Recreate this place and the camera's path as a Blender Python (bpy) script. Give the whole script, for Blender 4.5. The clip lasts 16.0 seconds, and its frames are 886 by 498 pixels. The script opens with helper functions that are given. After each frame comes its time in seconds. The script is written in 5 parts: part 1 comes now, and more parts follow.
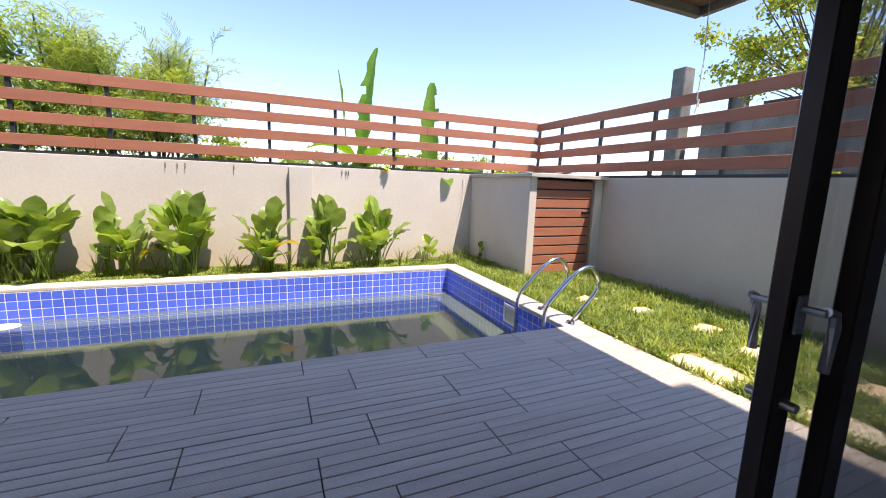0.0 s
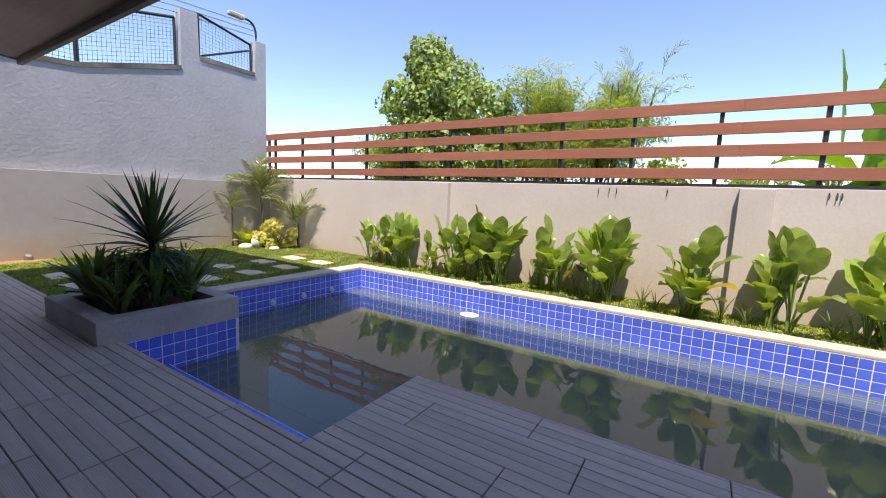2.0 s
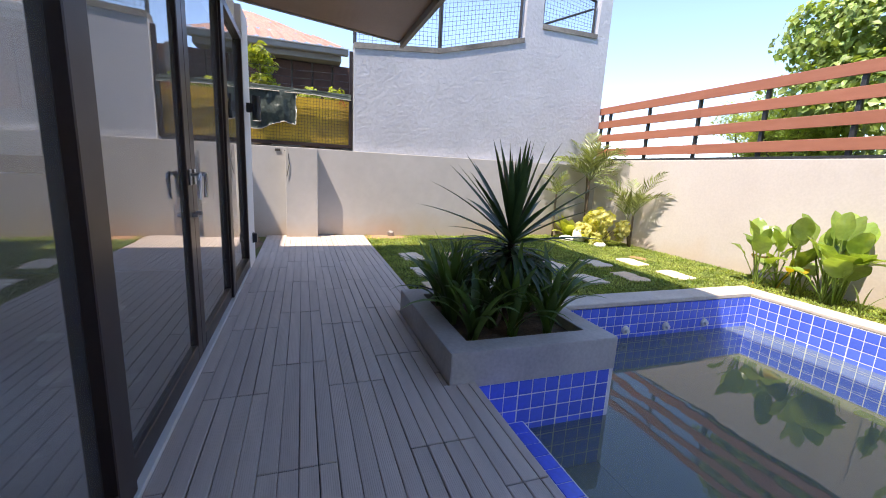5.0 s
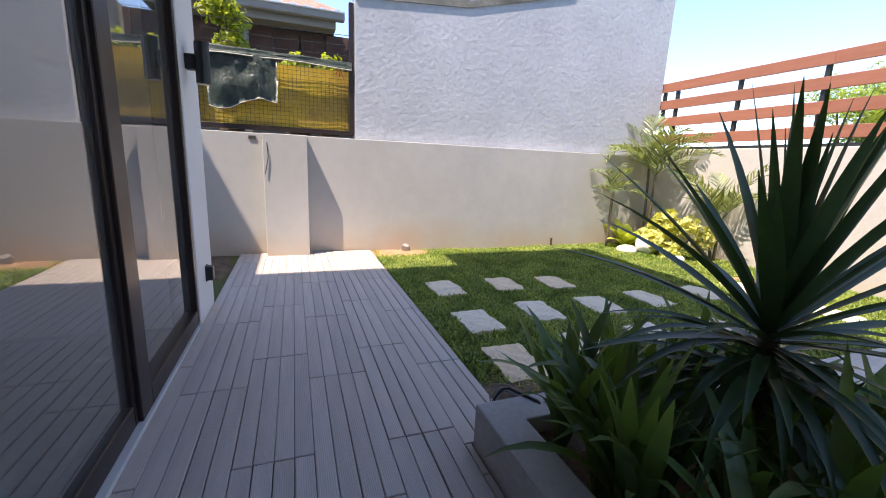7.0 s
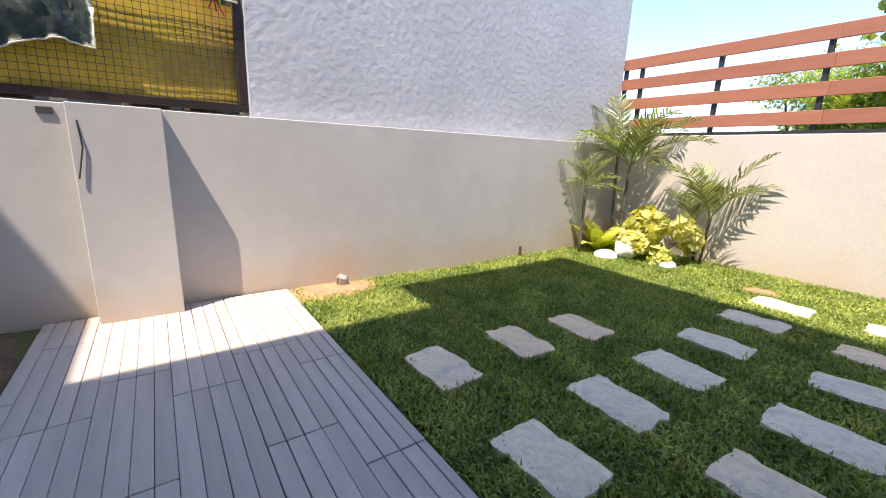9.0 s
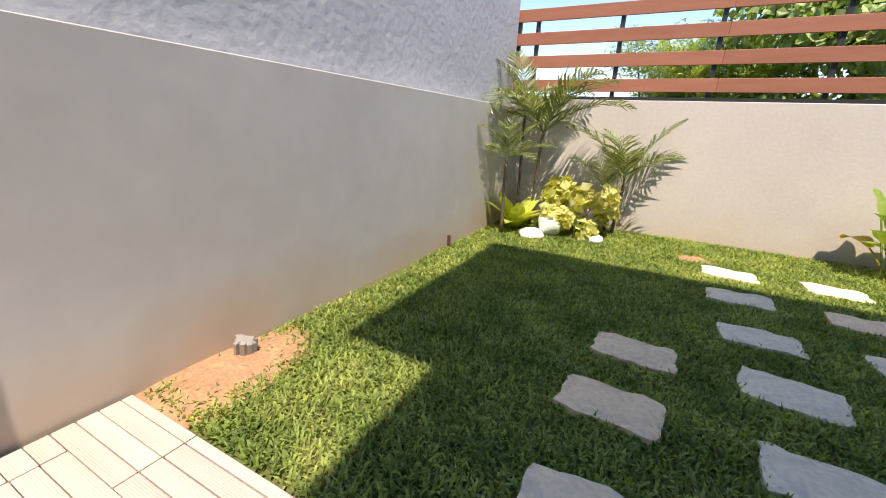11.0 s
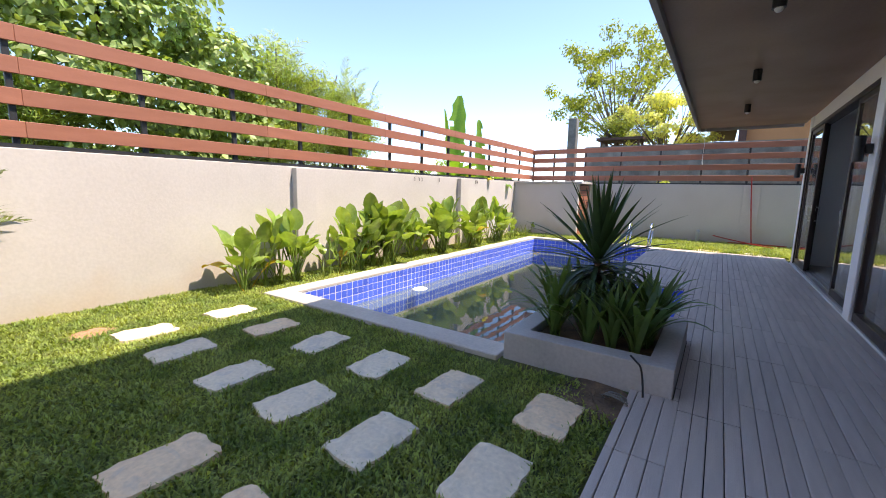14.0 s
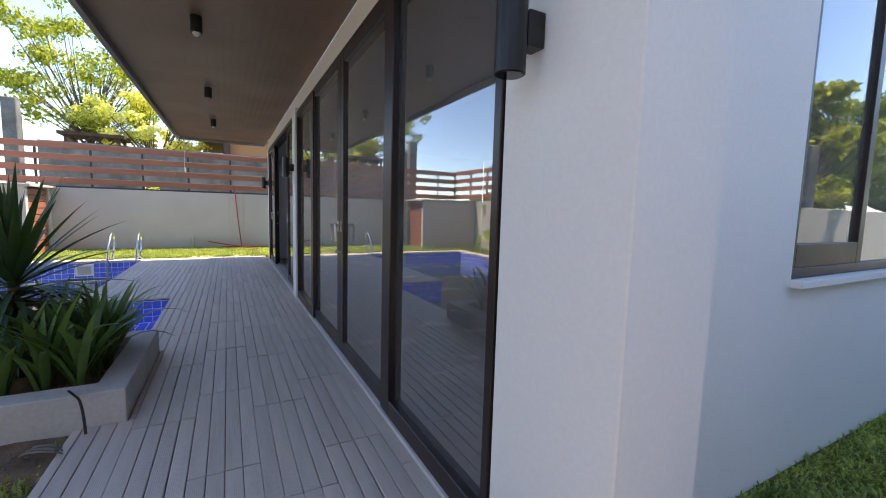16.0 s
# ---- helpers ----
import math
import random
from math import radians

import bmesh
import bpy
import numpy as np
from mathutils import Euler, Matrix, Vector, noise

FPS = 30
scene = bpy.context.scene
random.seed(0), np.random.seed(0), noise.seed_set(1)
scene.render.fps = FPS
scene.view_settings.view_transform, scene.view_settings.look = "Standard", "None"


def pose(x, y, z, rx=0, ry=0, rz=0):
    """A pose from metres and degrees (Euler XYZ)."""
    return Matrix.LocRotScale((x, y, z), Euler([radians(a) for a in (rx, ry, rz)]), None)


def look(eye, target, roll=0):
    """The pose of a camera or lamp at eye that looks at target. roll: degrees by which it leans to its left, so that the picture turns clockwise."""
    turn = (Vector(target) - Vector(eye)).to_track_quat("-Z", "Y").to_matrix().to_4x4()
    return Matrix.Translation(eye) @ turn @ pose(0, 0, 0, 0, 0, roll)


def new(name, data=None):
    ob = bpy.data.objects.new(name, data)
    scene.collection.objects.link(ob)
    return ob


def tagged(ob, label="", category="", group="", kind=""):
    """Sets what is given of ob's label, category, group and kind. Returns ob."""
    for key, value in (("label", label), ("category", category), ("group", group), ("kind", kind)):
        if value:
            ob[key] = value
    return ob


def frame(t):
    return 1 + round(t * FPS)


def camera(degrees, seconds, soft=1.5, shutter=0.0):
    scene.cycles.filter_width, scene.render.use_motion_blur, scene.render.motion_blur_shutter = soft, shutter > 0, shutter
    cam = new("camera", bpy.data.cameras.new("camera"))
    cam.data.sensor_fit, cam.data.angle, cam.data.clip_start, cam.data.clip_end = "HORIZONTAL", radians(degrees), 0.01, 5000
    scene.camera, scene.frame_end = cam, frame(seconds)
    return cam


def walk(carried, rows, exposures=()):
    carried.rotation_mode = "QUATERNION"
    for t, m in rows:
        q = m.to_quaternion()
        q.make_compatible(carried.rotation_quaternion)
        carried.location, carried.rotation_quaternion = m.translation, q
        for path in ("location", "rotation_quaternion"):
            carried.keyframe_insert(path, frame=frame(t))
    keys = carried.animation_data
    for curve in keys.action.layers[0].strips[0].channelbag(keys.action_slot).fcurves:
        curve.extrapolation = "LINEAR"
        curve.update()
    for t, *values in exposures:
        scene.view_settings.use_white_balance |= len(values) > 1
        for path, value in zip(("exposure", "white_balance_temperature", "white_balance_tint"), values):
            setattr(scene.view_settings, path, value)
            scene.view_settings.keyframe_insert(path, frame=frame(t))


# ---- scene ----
cam = camera(95.15, 16.0, soft=1.0)
# seconds, x, y, z, yaw, pitch, roll
ROWS = [
    (0, -0.093, 0.031, 1.373, -23.22, -8.99, 2.06),
    (0.5, -0.043, 0.294, 1.362, -14.11, -8.63, 2.26),
    (1, -0.098, 0.530, 1.362, -1.14, -8.18, 2.11),
    (1.5, -0.150, 0.687, 1.332, 14.79, -7.84, 1.99),
    (2, -0.159, 0.828, 1.307, 32.33, -7.21, 2.51),
    (2.5, -0.247, 0.878, 1.291, 47.41, -7.79, 3.10),
    (3, -0.511, 0.907, 1.275, 56.17, -8.81, 3.19),
    (3.5, -0.847, 1.003, 1.258, 61.53, -9.40, 3.12),
    (4, -1.230, 1.090, 1.260, 65.29, -10.02, 3.29),
    (4.5, -1.682, 1.123, 1.241, 68.22, -10.51, 3.08),
    (5, -2.129, 1.197, 1.225, 70.60, -10.97, 2.98),
    (5.2, -2.313, 1.221, 1.209, 71.28, -11.05, 2.98),
    (7.3, -4.279, 1.302, 1.210, 68.72, -12.29, 2.31),
    (7.5, -4.463, 1.317, 1.225, 67.51, -12.36, 2.28),
    (8, -4.920, 1.281, 1.242, 63.58, -12.64, 2.15),
    (8.5, -5.370, 1.317, 1.227, 59.28, -12.80, 2.25),
    (8.7, -5.548, 1.339, 1.240, 57.49, -12.88, 2.20),
    (11, -7.601, 1.525, 1.196, 27.70, -16.94, 2.89),
    (11.5, -7.905, 1.594, 1.185, 15.53, -17.30, 2.80),
    (12, -8.077, 1.733, 1.176, 0.35, -16.77, 2.49),
    (12.5, -8.202, 1.822, 1.204, -16.41, -15.29, 2.26),
    (13, -8.290, 1.863, 1.250, -32.28, -12.97, 1.74),
    (13.5, -8.289, 1.866, 1.282, -45.36, -10.59, 1.30),
    (14, -8.274, 1.854, 1.299, -55.84, -8.33, 1.16),
    (14.5, -8.260, 1.834, 1.304, -66.56, -6.69, 1.11),
    (15, -8.226, 1.768, 1.306, -79.19, -5.78, 0.83),
    (15.5, -8.220, 1.616, 1.304, -95.66, -5.47, 0.60),
    (16, -8.287, 1.442, 1.279, -118.02, -5.50, 1.57),
]
walk(cam, [(t, pose(x, y, z, 90 + pitch, 0, yaw) @ pose(0, 0, 0, 0, 0, roll)) for t, x, y, z, yaw, pitch, roll in ROWS],
     [(0.0, 1.55, 7600, 17), (1.0, 1.2, 7600, 18), (2.0, 1.22, 7600, 18), (3.0, 1.45, 7700, 18), (5.0, 1.8, 7500, 17), (8.5, 1.85, 7600, 16), (11.0, 1.42, 7800, 14), (12.0, 1.6, 7600, 15), (13.0, 1.65, 7600, 17), (15.0, 1.85, 7500, 15), (16.0, 2.05, 8000, 14)])

# ---- light ----
SUN_FROM = Vector((0.20, -0.44, 1.0)).normalized()
world = bpy.data.worlds.new("world")
scene.world = world
world.use_nodes = True
wn = world.node_tree
sky = wn.nodes.new("ShaderNodeTexSky")
sky.sky_type, sky.sun_disc = "NISHITA", False
sky.sun_elevation = math.asin(SUN_FROM.z)
sky.sun_rotation = math.atan2(SUN_FROM.x, SUN_FROM.y)
sky.air_density, sky.dust_density, sky.ozone_density = 0.75, 0.0, 5.0
bg = wn.nodes["Background"]
bg.inputs["Strength"].default_value = 0.15
wn.links.new(sky.outputs[0], bg.inputs["Color"])
sun = new("sun", bpy.data.lights.new("sun", "SUN"))
sun.data.energy, sun.data.angle, sun.data.color = 2.65, radians(0.53), (1.0, 0.96, 0.90)
sun.matrix_world = look(SUN_FROM * 40, (0, 0, 0))

# ---- materials ----
def material(name, color, rough=0.6, metal=0.0, vary=0.12, scale=4.0, fine=60.0, bump=0.15, color2=None, spec=0.5, by_object=0.0, by_island=0.0, stretch=(1, 1, 1)):
    """A surface with a coarse and a fine variation of colour, and a relief."""
    m = bpy.data.materials.new(name)
    m.use_nodes = True
    nt, p = m.node_tree, m.node_tree.nodes["Principled BSDF"]
    add = lambda kind: nt.nodes.new("ShaderNode" + kind)
    co = add("TexCoord")
    mp = add("Mapping")
    mp.inputs["Scale"].default_value = stretch
    nt.links.new(co.outputs["Object"], mp.inputs["Vector"])
    n1, n2 = add("TexNoise"), add("TexNoise")
    for n, s, d in ((n1, scale, 5), (n2, fine, 3)):
        n.inputs["Scale"].default_value, n.inputs["Detail"].default_value = s, d
        nt.links.new(mp.outputs[0], n.inputs["Vector"])
    mix = add("Mix")
    mix.data_type = "RGBA"
    c2 = color2 or tuple(c * (1 - vary * 1.6) for c in color)
    mix.inputs["A"].default_value, mix.inputs["B"].default_value = (*color, 1), (*c2, 1)
    ramp = add("MapRange")
    ramp.inputs["From Min"].default_value, ramp.inputs["From Max"].default_value = 0.32, 0.72
    nt.links.new(n1.outputs["Fac"], ramp.inputs["Value"])
    nt.links.new(ramp.outputs[0], mix.inputs["Factor"])
    hsv = add("HueSaturation")
    nt.links.new(mix.outputs["Result"], hsv.inputs["Color"])
    val = add("MapRange")
    val.inputs["To Min"].default_value, val.inputs["To Max"].default_value = 1 - vary, 1 + vary
    val.inputs["From Min"].default_value, val.inputs["From Max"].default_value = 0.3, 0.7
    nt.links.new(n2.outputs["Fac"], val.inputs["Value"])
    last = val.outputs[0]
    for amount, node, out in ((by_object, "ObjectInfo", "Random"), (by_island, "NewGeometry", "Random Per Island")):
        if amount:
            rnd, mr, mul = add(node), add("MapRange"), add("Math")
            mr.inputs["To Min"].default_value, mr.inputs["To Max"].default_value = 1 - amount, 1 + amount
            mul.operation = "MULTIPLY"
            nt.links.new(rnd.outputs[out], mr.inputs["Value"])
            nt.links.new(mr.outputs[0], mul.inputs[0])
            nt.links.new(last, mul.inputs[1])
            last = mul.outputs[0]
    nt.links.new(last, hsv.inputs["Value"])
    nt.links.new(hsv.outputs[0], p.inputs["Base Color"])
    rr = add("MapRange")
    rr.inputs["To Min"].default_value, rr.inputs["To Max"].default_value = max(0.02, rough - 0.1), min(1, rough + 0.1)
    nt.links.new(n1.outputs["Fac"], rr.inputs["Value"])
    nt.links.new(rr.outputs[0], p.inputs["Roughness"])
    p.inputs["Metallic"].default_value = metal
    p.inputs["Specular IOR Level"].default_value = spec
    if bump:
        b = add("Bump")
        b.inputs["Strength"].default_value, b.inputs["Distance"].default_value = bump, 0.01
        nt.links.new(n2.outputs["Fac"], b.inputs["Height"])
        nt.links.new(b.outputs[0], p.inputs["Normal"])
    return m


def leafy(name, color, color2, rough=0.45, through_light=0.35, amount=0.3):
    """A leaf: glossy skin, some light shines through, no two alike."""
    m = material(name, color, rough, vary=0.1, scale=3.0, fine=25.0, bump=0.1, color2=color2, spec=0.4, by_object=amount * 0.6, by_island=amount)
    nt = m.node_tree
    p, out = nt.nodes["Principled BSDF"], nt.nodes["Material Output"]
    tr, mx = nt.nodes.new("ShaderNodeBsdfTranslucent"), nt.nodes.new("ShaderNodeMixShader")
    link = p.inputs["Base Color"].links[0].from_socket
    tint = nt.nodes.new("ShaderNodeMix")
    tint.data_type, tint.blend_type = "RGBA", "MULTIPLY"
    tint.inputs["Factor"].default_value = 1.0
    tint.inputs["B"].default_value = (1.6, 1.5, 0.5, 1)
    nt.links.new(link, tint.inputs["A"])
    nt.links.new(tint.outputs["Result"], tr.inputs["Color"])
    mx.inputs[0].default_value = through_light
    nt.links.new(p.outputs[0], mx.inputs[1])
    nt.links.new(tr.outputs[0], mx.inputs[2])
    nt.links.new(mx.outputs[0], out.inputs["Surface"])
    return m


def ribbed(m, pitch, axis_scale, strength=0.5):
    """Adds fine parallel ribs to a material."""
    nt = m.node_tree
    p = nt.nodes["Principled BSDF"]
    co, w, b = nt.nodes.new("ShaderNodeTexCoord"), nt.nodes.new("ShaderNodeTexWave"), nt.nodes.new("ShaderNodeBump")
    mp = nt.nodes.new("ShaderNodeMapping")
    mp.inputs["Scale"].default_value = axis_scale
    w.bands_direction = "Y"
    w.inputs["Scale"].default_value = 0.314 / pitch
    b.inputs["Strength"].default_value, b.inputs["Distance"].default_value = strength, 0.003
    nt.links.new(co.outputs["Object"], mp.inputs["Vector"])
    nt.links.new(mp.outputs[0], w.inputs["Vector"])
    nt.links.new(w.outputs["Fac"], b.inputs["Height"])
    if p.inputs["Normal"].links:
        nt.links.new(p.inputs["Normal"].links[0].from_socket, b.inputs["Normal"])
    nt.links.new(b.outputs[0], p.inputs["Normal"])
    return m


def glass_like(name, color, ior, rough=0.0, dust=0.0):
    """Glass; dust: how much of a thin grey film lies on it."""
    m = bpy.data.materials.new(name)
    m.use_nodes = True
    p = m.node_tree.nodes["Principled BSDF"]
    p.inputs["Base Color"].default_value = (*color, 1)
    p.inputs["Transmission Weight"].default_value, p.inputs["IOR"].default_value, p.inputs["Roughness"].default_value = 1.0, ior, rough
    if dust:
        nt = m.node_tree
        film, mx, ns, mr = (nt.nodes.new("ShaderNode" + k) for k in ("BsdfDiffuse", "MixShader", "TexNoise", "MapRange"))
        film.inputs["Color"].default_value = (0.42, 0.42, 0.41, 1)
        ns.inputs["Scale"].default_value, ns.inputs["Detail"].default_value = 1.4, 5
        mr.inputs["To Min"].default_value, mr.inputs["To Max"].default_value = dust * 0.5, dust * 1.5
        nt.links.new(ns.outputs["Fac"], mr.inputs["Value"])
        nt.links.new(mr.outputs[0], mx.inputs[0])
        nt.links.new(p.outputs[0], mx.inputs[1])
        nt.links.new(film.outputs[0], mx.inputs[2])
        nt.links.new(mx.outputs[0], nt.nodes["Material Output"].inputs["Surface"])
    return m


def pool_water_material(clear, cloud, share):
    """Cloudy water: partly clear, partly scattering, under a mirror-like rippled skin."""
    m = bpy.data.materials.new("green_pool_water")
    m.use_nodes = True
    nt = m.node_tree
    nt.nodes.remove(nt.nodes["Principled BSDF"])
    seen, fog, body, skin, fres, mx, co, ns, bp = (nt.nodes.new("ShaderNode" + k) for k in ("BsdfTransparent", "BsdfDiffuse", "MixShader", "BsdfGlossy", "Fresnel", "MixShader", "TexCoord", "TexNoise", "Bump"))
    seen.inputs["Color"].default_value, fog.inputs["Color"].default_value = (*clear, 1), (*cloud, 1)
    body.inputs[0].default_value = share
    skin.inputs["Roughness"].default_value = 0.012
    fres.inputs["IOR"].default_value = 1.65
    ns.inputs["Scale"].default_value, ns.inputs["Detail"].default_value = 2.4, 2
    bp.inputs["Strength"].default_value, bp.inputs["Distance"].default_value = 0.035, 0.05
    nt.links.new(co.outputs["Object"], ns.inputs["Vector"])
    nt.links.new(ns.outputs["Fac"], bp.inputs["Height"])
    nt.links.new(bp.outputs[0], skin.inputs["Normal"])
    nt.links.new(seen.outputs[0], body.inputs[1])
    nt.links.new(fog.outputs[0], body.inputs[2])
    nt.links.new(fres.outputs[0], mx.inputs[0])
    nt.links.new(body.outputs[0], mx.inputs[1])
    nt.links.new(skin.outputs[0], mx.inputs[2])
    nt.links.new(mx.outputs[0], nt.nodes["Material Output"].inputs["Surface"])
    return m


PLASTER = material("beige_plaster", (0.64, 0.59, 0.55), 0.9, vary=0.04, scale=0.9, fine=35, bump=0.12, color2=(0.57, 0.52, 0.48), spec=0.15)
PLASTER_GREY = material("grey_plaster", (0.545, 0.525, 0.505), 0.9, vary=0.03, scale=0.9, fine=7, bump=0.3, color2=(0.465, 0.45, 0.43), spec=0.15)
ROUGHCAST = material("rough_blue_grey_render", (0.51, 0.53, 0.58), 0.95, vary=0.05, scale=1.3, fine=16, bump=0.85, color2=(0.44, 0.46, 0.505), spec=0.1)
WHITE = material("white_wall_paint", (0.84, 0.83, 0.81), 0.75, vary=0.02, scale=1.2, fine=60, bump=0.05, spec=0.25)
DECK = ribbed(material("grey_composite_decking", (0.60, 0.515, 0.455), 0.52, vary=0.10, scale=2.5, fine=90, bump=0.1, color2=(0.51, 0.435, 0.385), spec=0.6, by_object=0.08, stretch=(1, 6, 1)), 0.0085, (1, 1, 1), 0.25)
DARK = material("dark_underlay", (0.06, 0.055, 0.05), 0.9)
TILE = material("glazed_blue_tile", (0.10, 0.19, 0.84), 0.18, vary=0.1, scale=6, fine=30, bump=0.03, color2=(0.08, 0.15, 0.74), by_object=0.12)
GROUT = material("white_grout", (0.80, 0.82, 0.85), 0.85, vary=0.08, scale=3, fine=50)
COPING = material("cream_stone_coping", (0.66, 0.60, 0.52), 0.8, vary=0.08, scale=3, fine=45, bump=0.2, color2=(0.54, 0.48, 0.41))
CONCRETE = material("grey_cement", (0.56, 0.53, 0.50), 0.85, vary=0.08, scale=2.5, fine=40, bump=0.2, color2=(0.43, 0.405, 0.38))
OLDCONC = material("weathered_concrete", (0.26, 0.25, 0.23), 0.95, vary=0.15, scale=1.6, fine=25, bump=0.5, color2=(0.09, 0.09, 0.085))
STONE = material("pale_flagstone", (0.93, 0.79, 0.58), 0.9, vary=0.10, scale=7, fine=34, bump=0.7, color2=(0.82, 0.69, 0.51), by_object=0.08)
FENCE = material("red_brown_composite_slat", (0.40, 0.155, 0.095), 0.6, vary=0.06, scale=2.0, fine=50, bump=0.1, color2=(0.34, 0.125, 0.075), by_object=0.07, stretch=(1, 1, 6))
STEEL_DARK = material("black_painted_steel", (0.03, 0.033, 0.037), 0.45, vary=0.1, bump=0.05)
FRAME = material("dark_brown_aluminium", (0.040, 0.026, 0.024), 0.35, metal=0.3, vary=0.06, bump=0.0)
SOFFIT = ribbed(material("brown_soffit_panel", (0.26, 0.155, 0.115), 0.45, vary=0.06, scale=1.5, fine=40, bump=0.04, color2=(0.22, 0.13, 0.095)), 0.075, (1, 1, 1), 0.25)
TRIMGREY = material("taupe_paint", (0.30, 0.275, 0.25), 0.7, vary=0.03, bump=0.05)
BLACK = material("matt_black_metal", (0.012, 0.012, 0.014), 0.4, vary=0.05, bump=0.0)
CHROME = material("polished_stainless_steel", (0.72, 0.72, 0.72), 0.12, metal=1.0, vary=0.03, bump=0.0)
ALU = material("brushed_aluminium", (0.55, 0.55, 0.56), 0.35, metal=0.9, vary=0.05, bump=0.0)
PVC = material("white_plastic", (0.78, 0.78, 0.76), 0.4, vary=0.03, bump=0.0)
SOIL = material("brown_soil", (0.21, 0.13, 0.075), 1.0, vary=0.2, scale=8, fine=60, bump=0.9, color2=(0.09, 0.06, 0.04))
CLAY = material("orange_clay_soil", (0.47, 0.27, 0.15), 1.0, vary=0.2, scale=6, fine=50, bump=0.8, color2=(0.36, 0.20, 0.11))
LAWN = material("lawn_ground", (0.11, 0.14, 0.045), 1.0, vary=0.3, scale=3, fine=70, bump=1.0, color2=(0.15, 0.13, 0.06), spec=0.1)
WATER = pool_water_material((0.82, 0.90, 0.84), (0.19, 0.24, 0.20), 0.55)
MURK = material("murky_green_water_depth", (0.15, 0.175, 0.10), 0.9, vary=0.05, scale=0.5, fine=2.2, bump=0.0, color2=(0.13, 0.155, 0.085), spec=0.0)
GLASS = glass_like("dark_tinted_glass", (0.93, 0.94, 0.95), 2.3, dust=0.08)
CLEAR = glass_like("window_glass", (0.55, 0.58, 0.6), 1.6)
FLOORTILE = material("pale_floor_tile", (0.55, 0.52, 0.48), 0.25, vary=0.04, scale=2, fine=30, bump=0.0)
ROOFTILE = material("terracotta_roof_tile", (0.78, 0.50, 0.42), 0.9, vary=0.15, scale=3, fine=20, bump=0.3, color2=(0.72, 0.44, 0.36), by_object=0.1)
REDWOOD = material("dark_red_boards", (0.12, 0.06, 0.045), 0.8, vary=0.2, scale=4, fine=30, bump=0.3, by_object=0.3)
YELLOW = material("yellow_plastic_sheet", (0.62, 0.42, 0.04), 0.5, vary=0.12, scale=2, fine=15, bump=0.2, color2=(0.42, 0.26, 0.04))
TARP = material("dark_green_grey_tarpaulin", (0.09, 0.125, 0.115), 0.4, vary=0.2, scale=6, fine=30, bump=0.5)
ORANGE = material("orange_wall_paint", (0.55, 0.25, 0.10), 0.8, vary=0.05, scale=1)
RED = material("red_plastic_hose", (0.55, 0.04, 0.03), 0.45)
BARK = material("grey_brown_bark", (0.16, 0.12, 0.085), 0.95, vary=0.2, scale=9, fine=40, bump=0.8, color2=(0.09, 0.07, 0.05))
WHITESTONE = material("white_garden_stone", (0.84, 0.82, 0.78), 0.9, vary=0.08, scale=5, fine=30, bump=0.5)
LEAF_BROAD = leafy("broad_glossy_leaf", (0.31, 0.40, 0.11), (0.13, 0.24, 0.05), 0.26, 0.36, 0.5)
LEAF_YELLOW = leafy("yellowing_leaf", (0.45, 0.30, 0.02), (0.35, 0.28, 0.03), 0.5, 0.4)
LEAF_STRAP = leafy("dark_strap_leaf", (0.125, 0.205, 0.06), (0.075, 0.14, 0.045), 0.33, 0.3, 0.4)
LEAF_SPIKE = leafy("dark_spiky_leaf", (0.055, 0.10, 0.04), (0.04, 0.075, 0.03), 0.35, 0.2)
LEAF_PALM = leafy("palm_leaflet", (0.28, 0.33, 0.16), (0.15, 0.20, 0.09), 0.26, 0.25, 0.45)
LEAF_LIME = leafy("yellow_green_shrub_leaf", (0.80, 0.78, 0.34), (0.58, 0.62, 0.20), 0.45, 0.4)
LEAF_FERN = leafy("bright_fern_leaf", (0.55, 0.60, 0.13), (0.40, 0.50, 0.09), 0.45, 0.4)
LEAF_GRASSY = leafy("lily_leaf", (0.16, 0.21, 0.06), (0.10, 0.15, 0.04), 0.5, 0.35)
LEAF_VINE = leafy("vine_leaf", (0.30, 0.38, 0.13), (0.17, 0.26, 0.08), 0.45, 0.3, 0.5)
LEAF_FEATHER = leafy("feathery_tree_leaf", (0.40, 0.48, 0.15), (0.27, 0.36, 0.11), 0.5, 0.45, 0.4)
LEAF_TREE = leafy("yellow_green_tree_leaf", (0.42, 0.46, 0.09), (0.28, 0.36, 0.08), 0.5, 0.5, 0.45)
LEAF_BANANA = leafy("banana_leaf", (0.17, 0.31, 0.05), (0.12, 0.24, 0.04), 0.4, 0.45)
GRASS = leafy("grass_blade", (0.14, 0.215, 0.05), (0.35, 0.40, 0.13), 0.55, 0.45, 0.55)

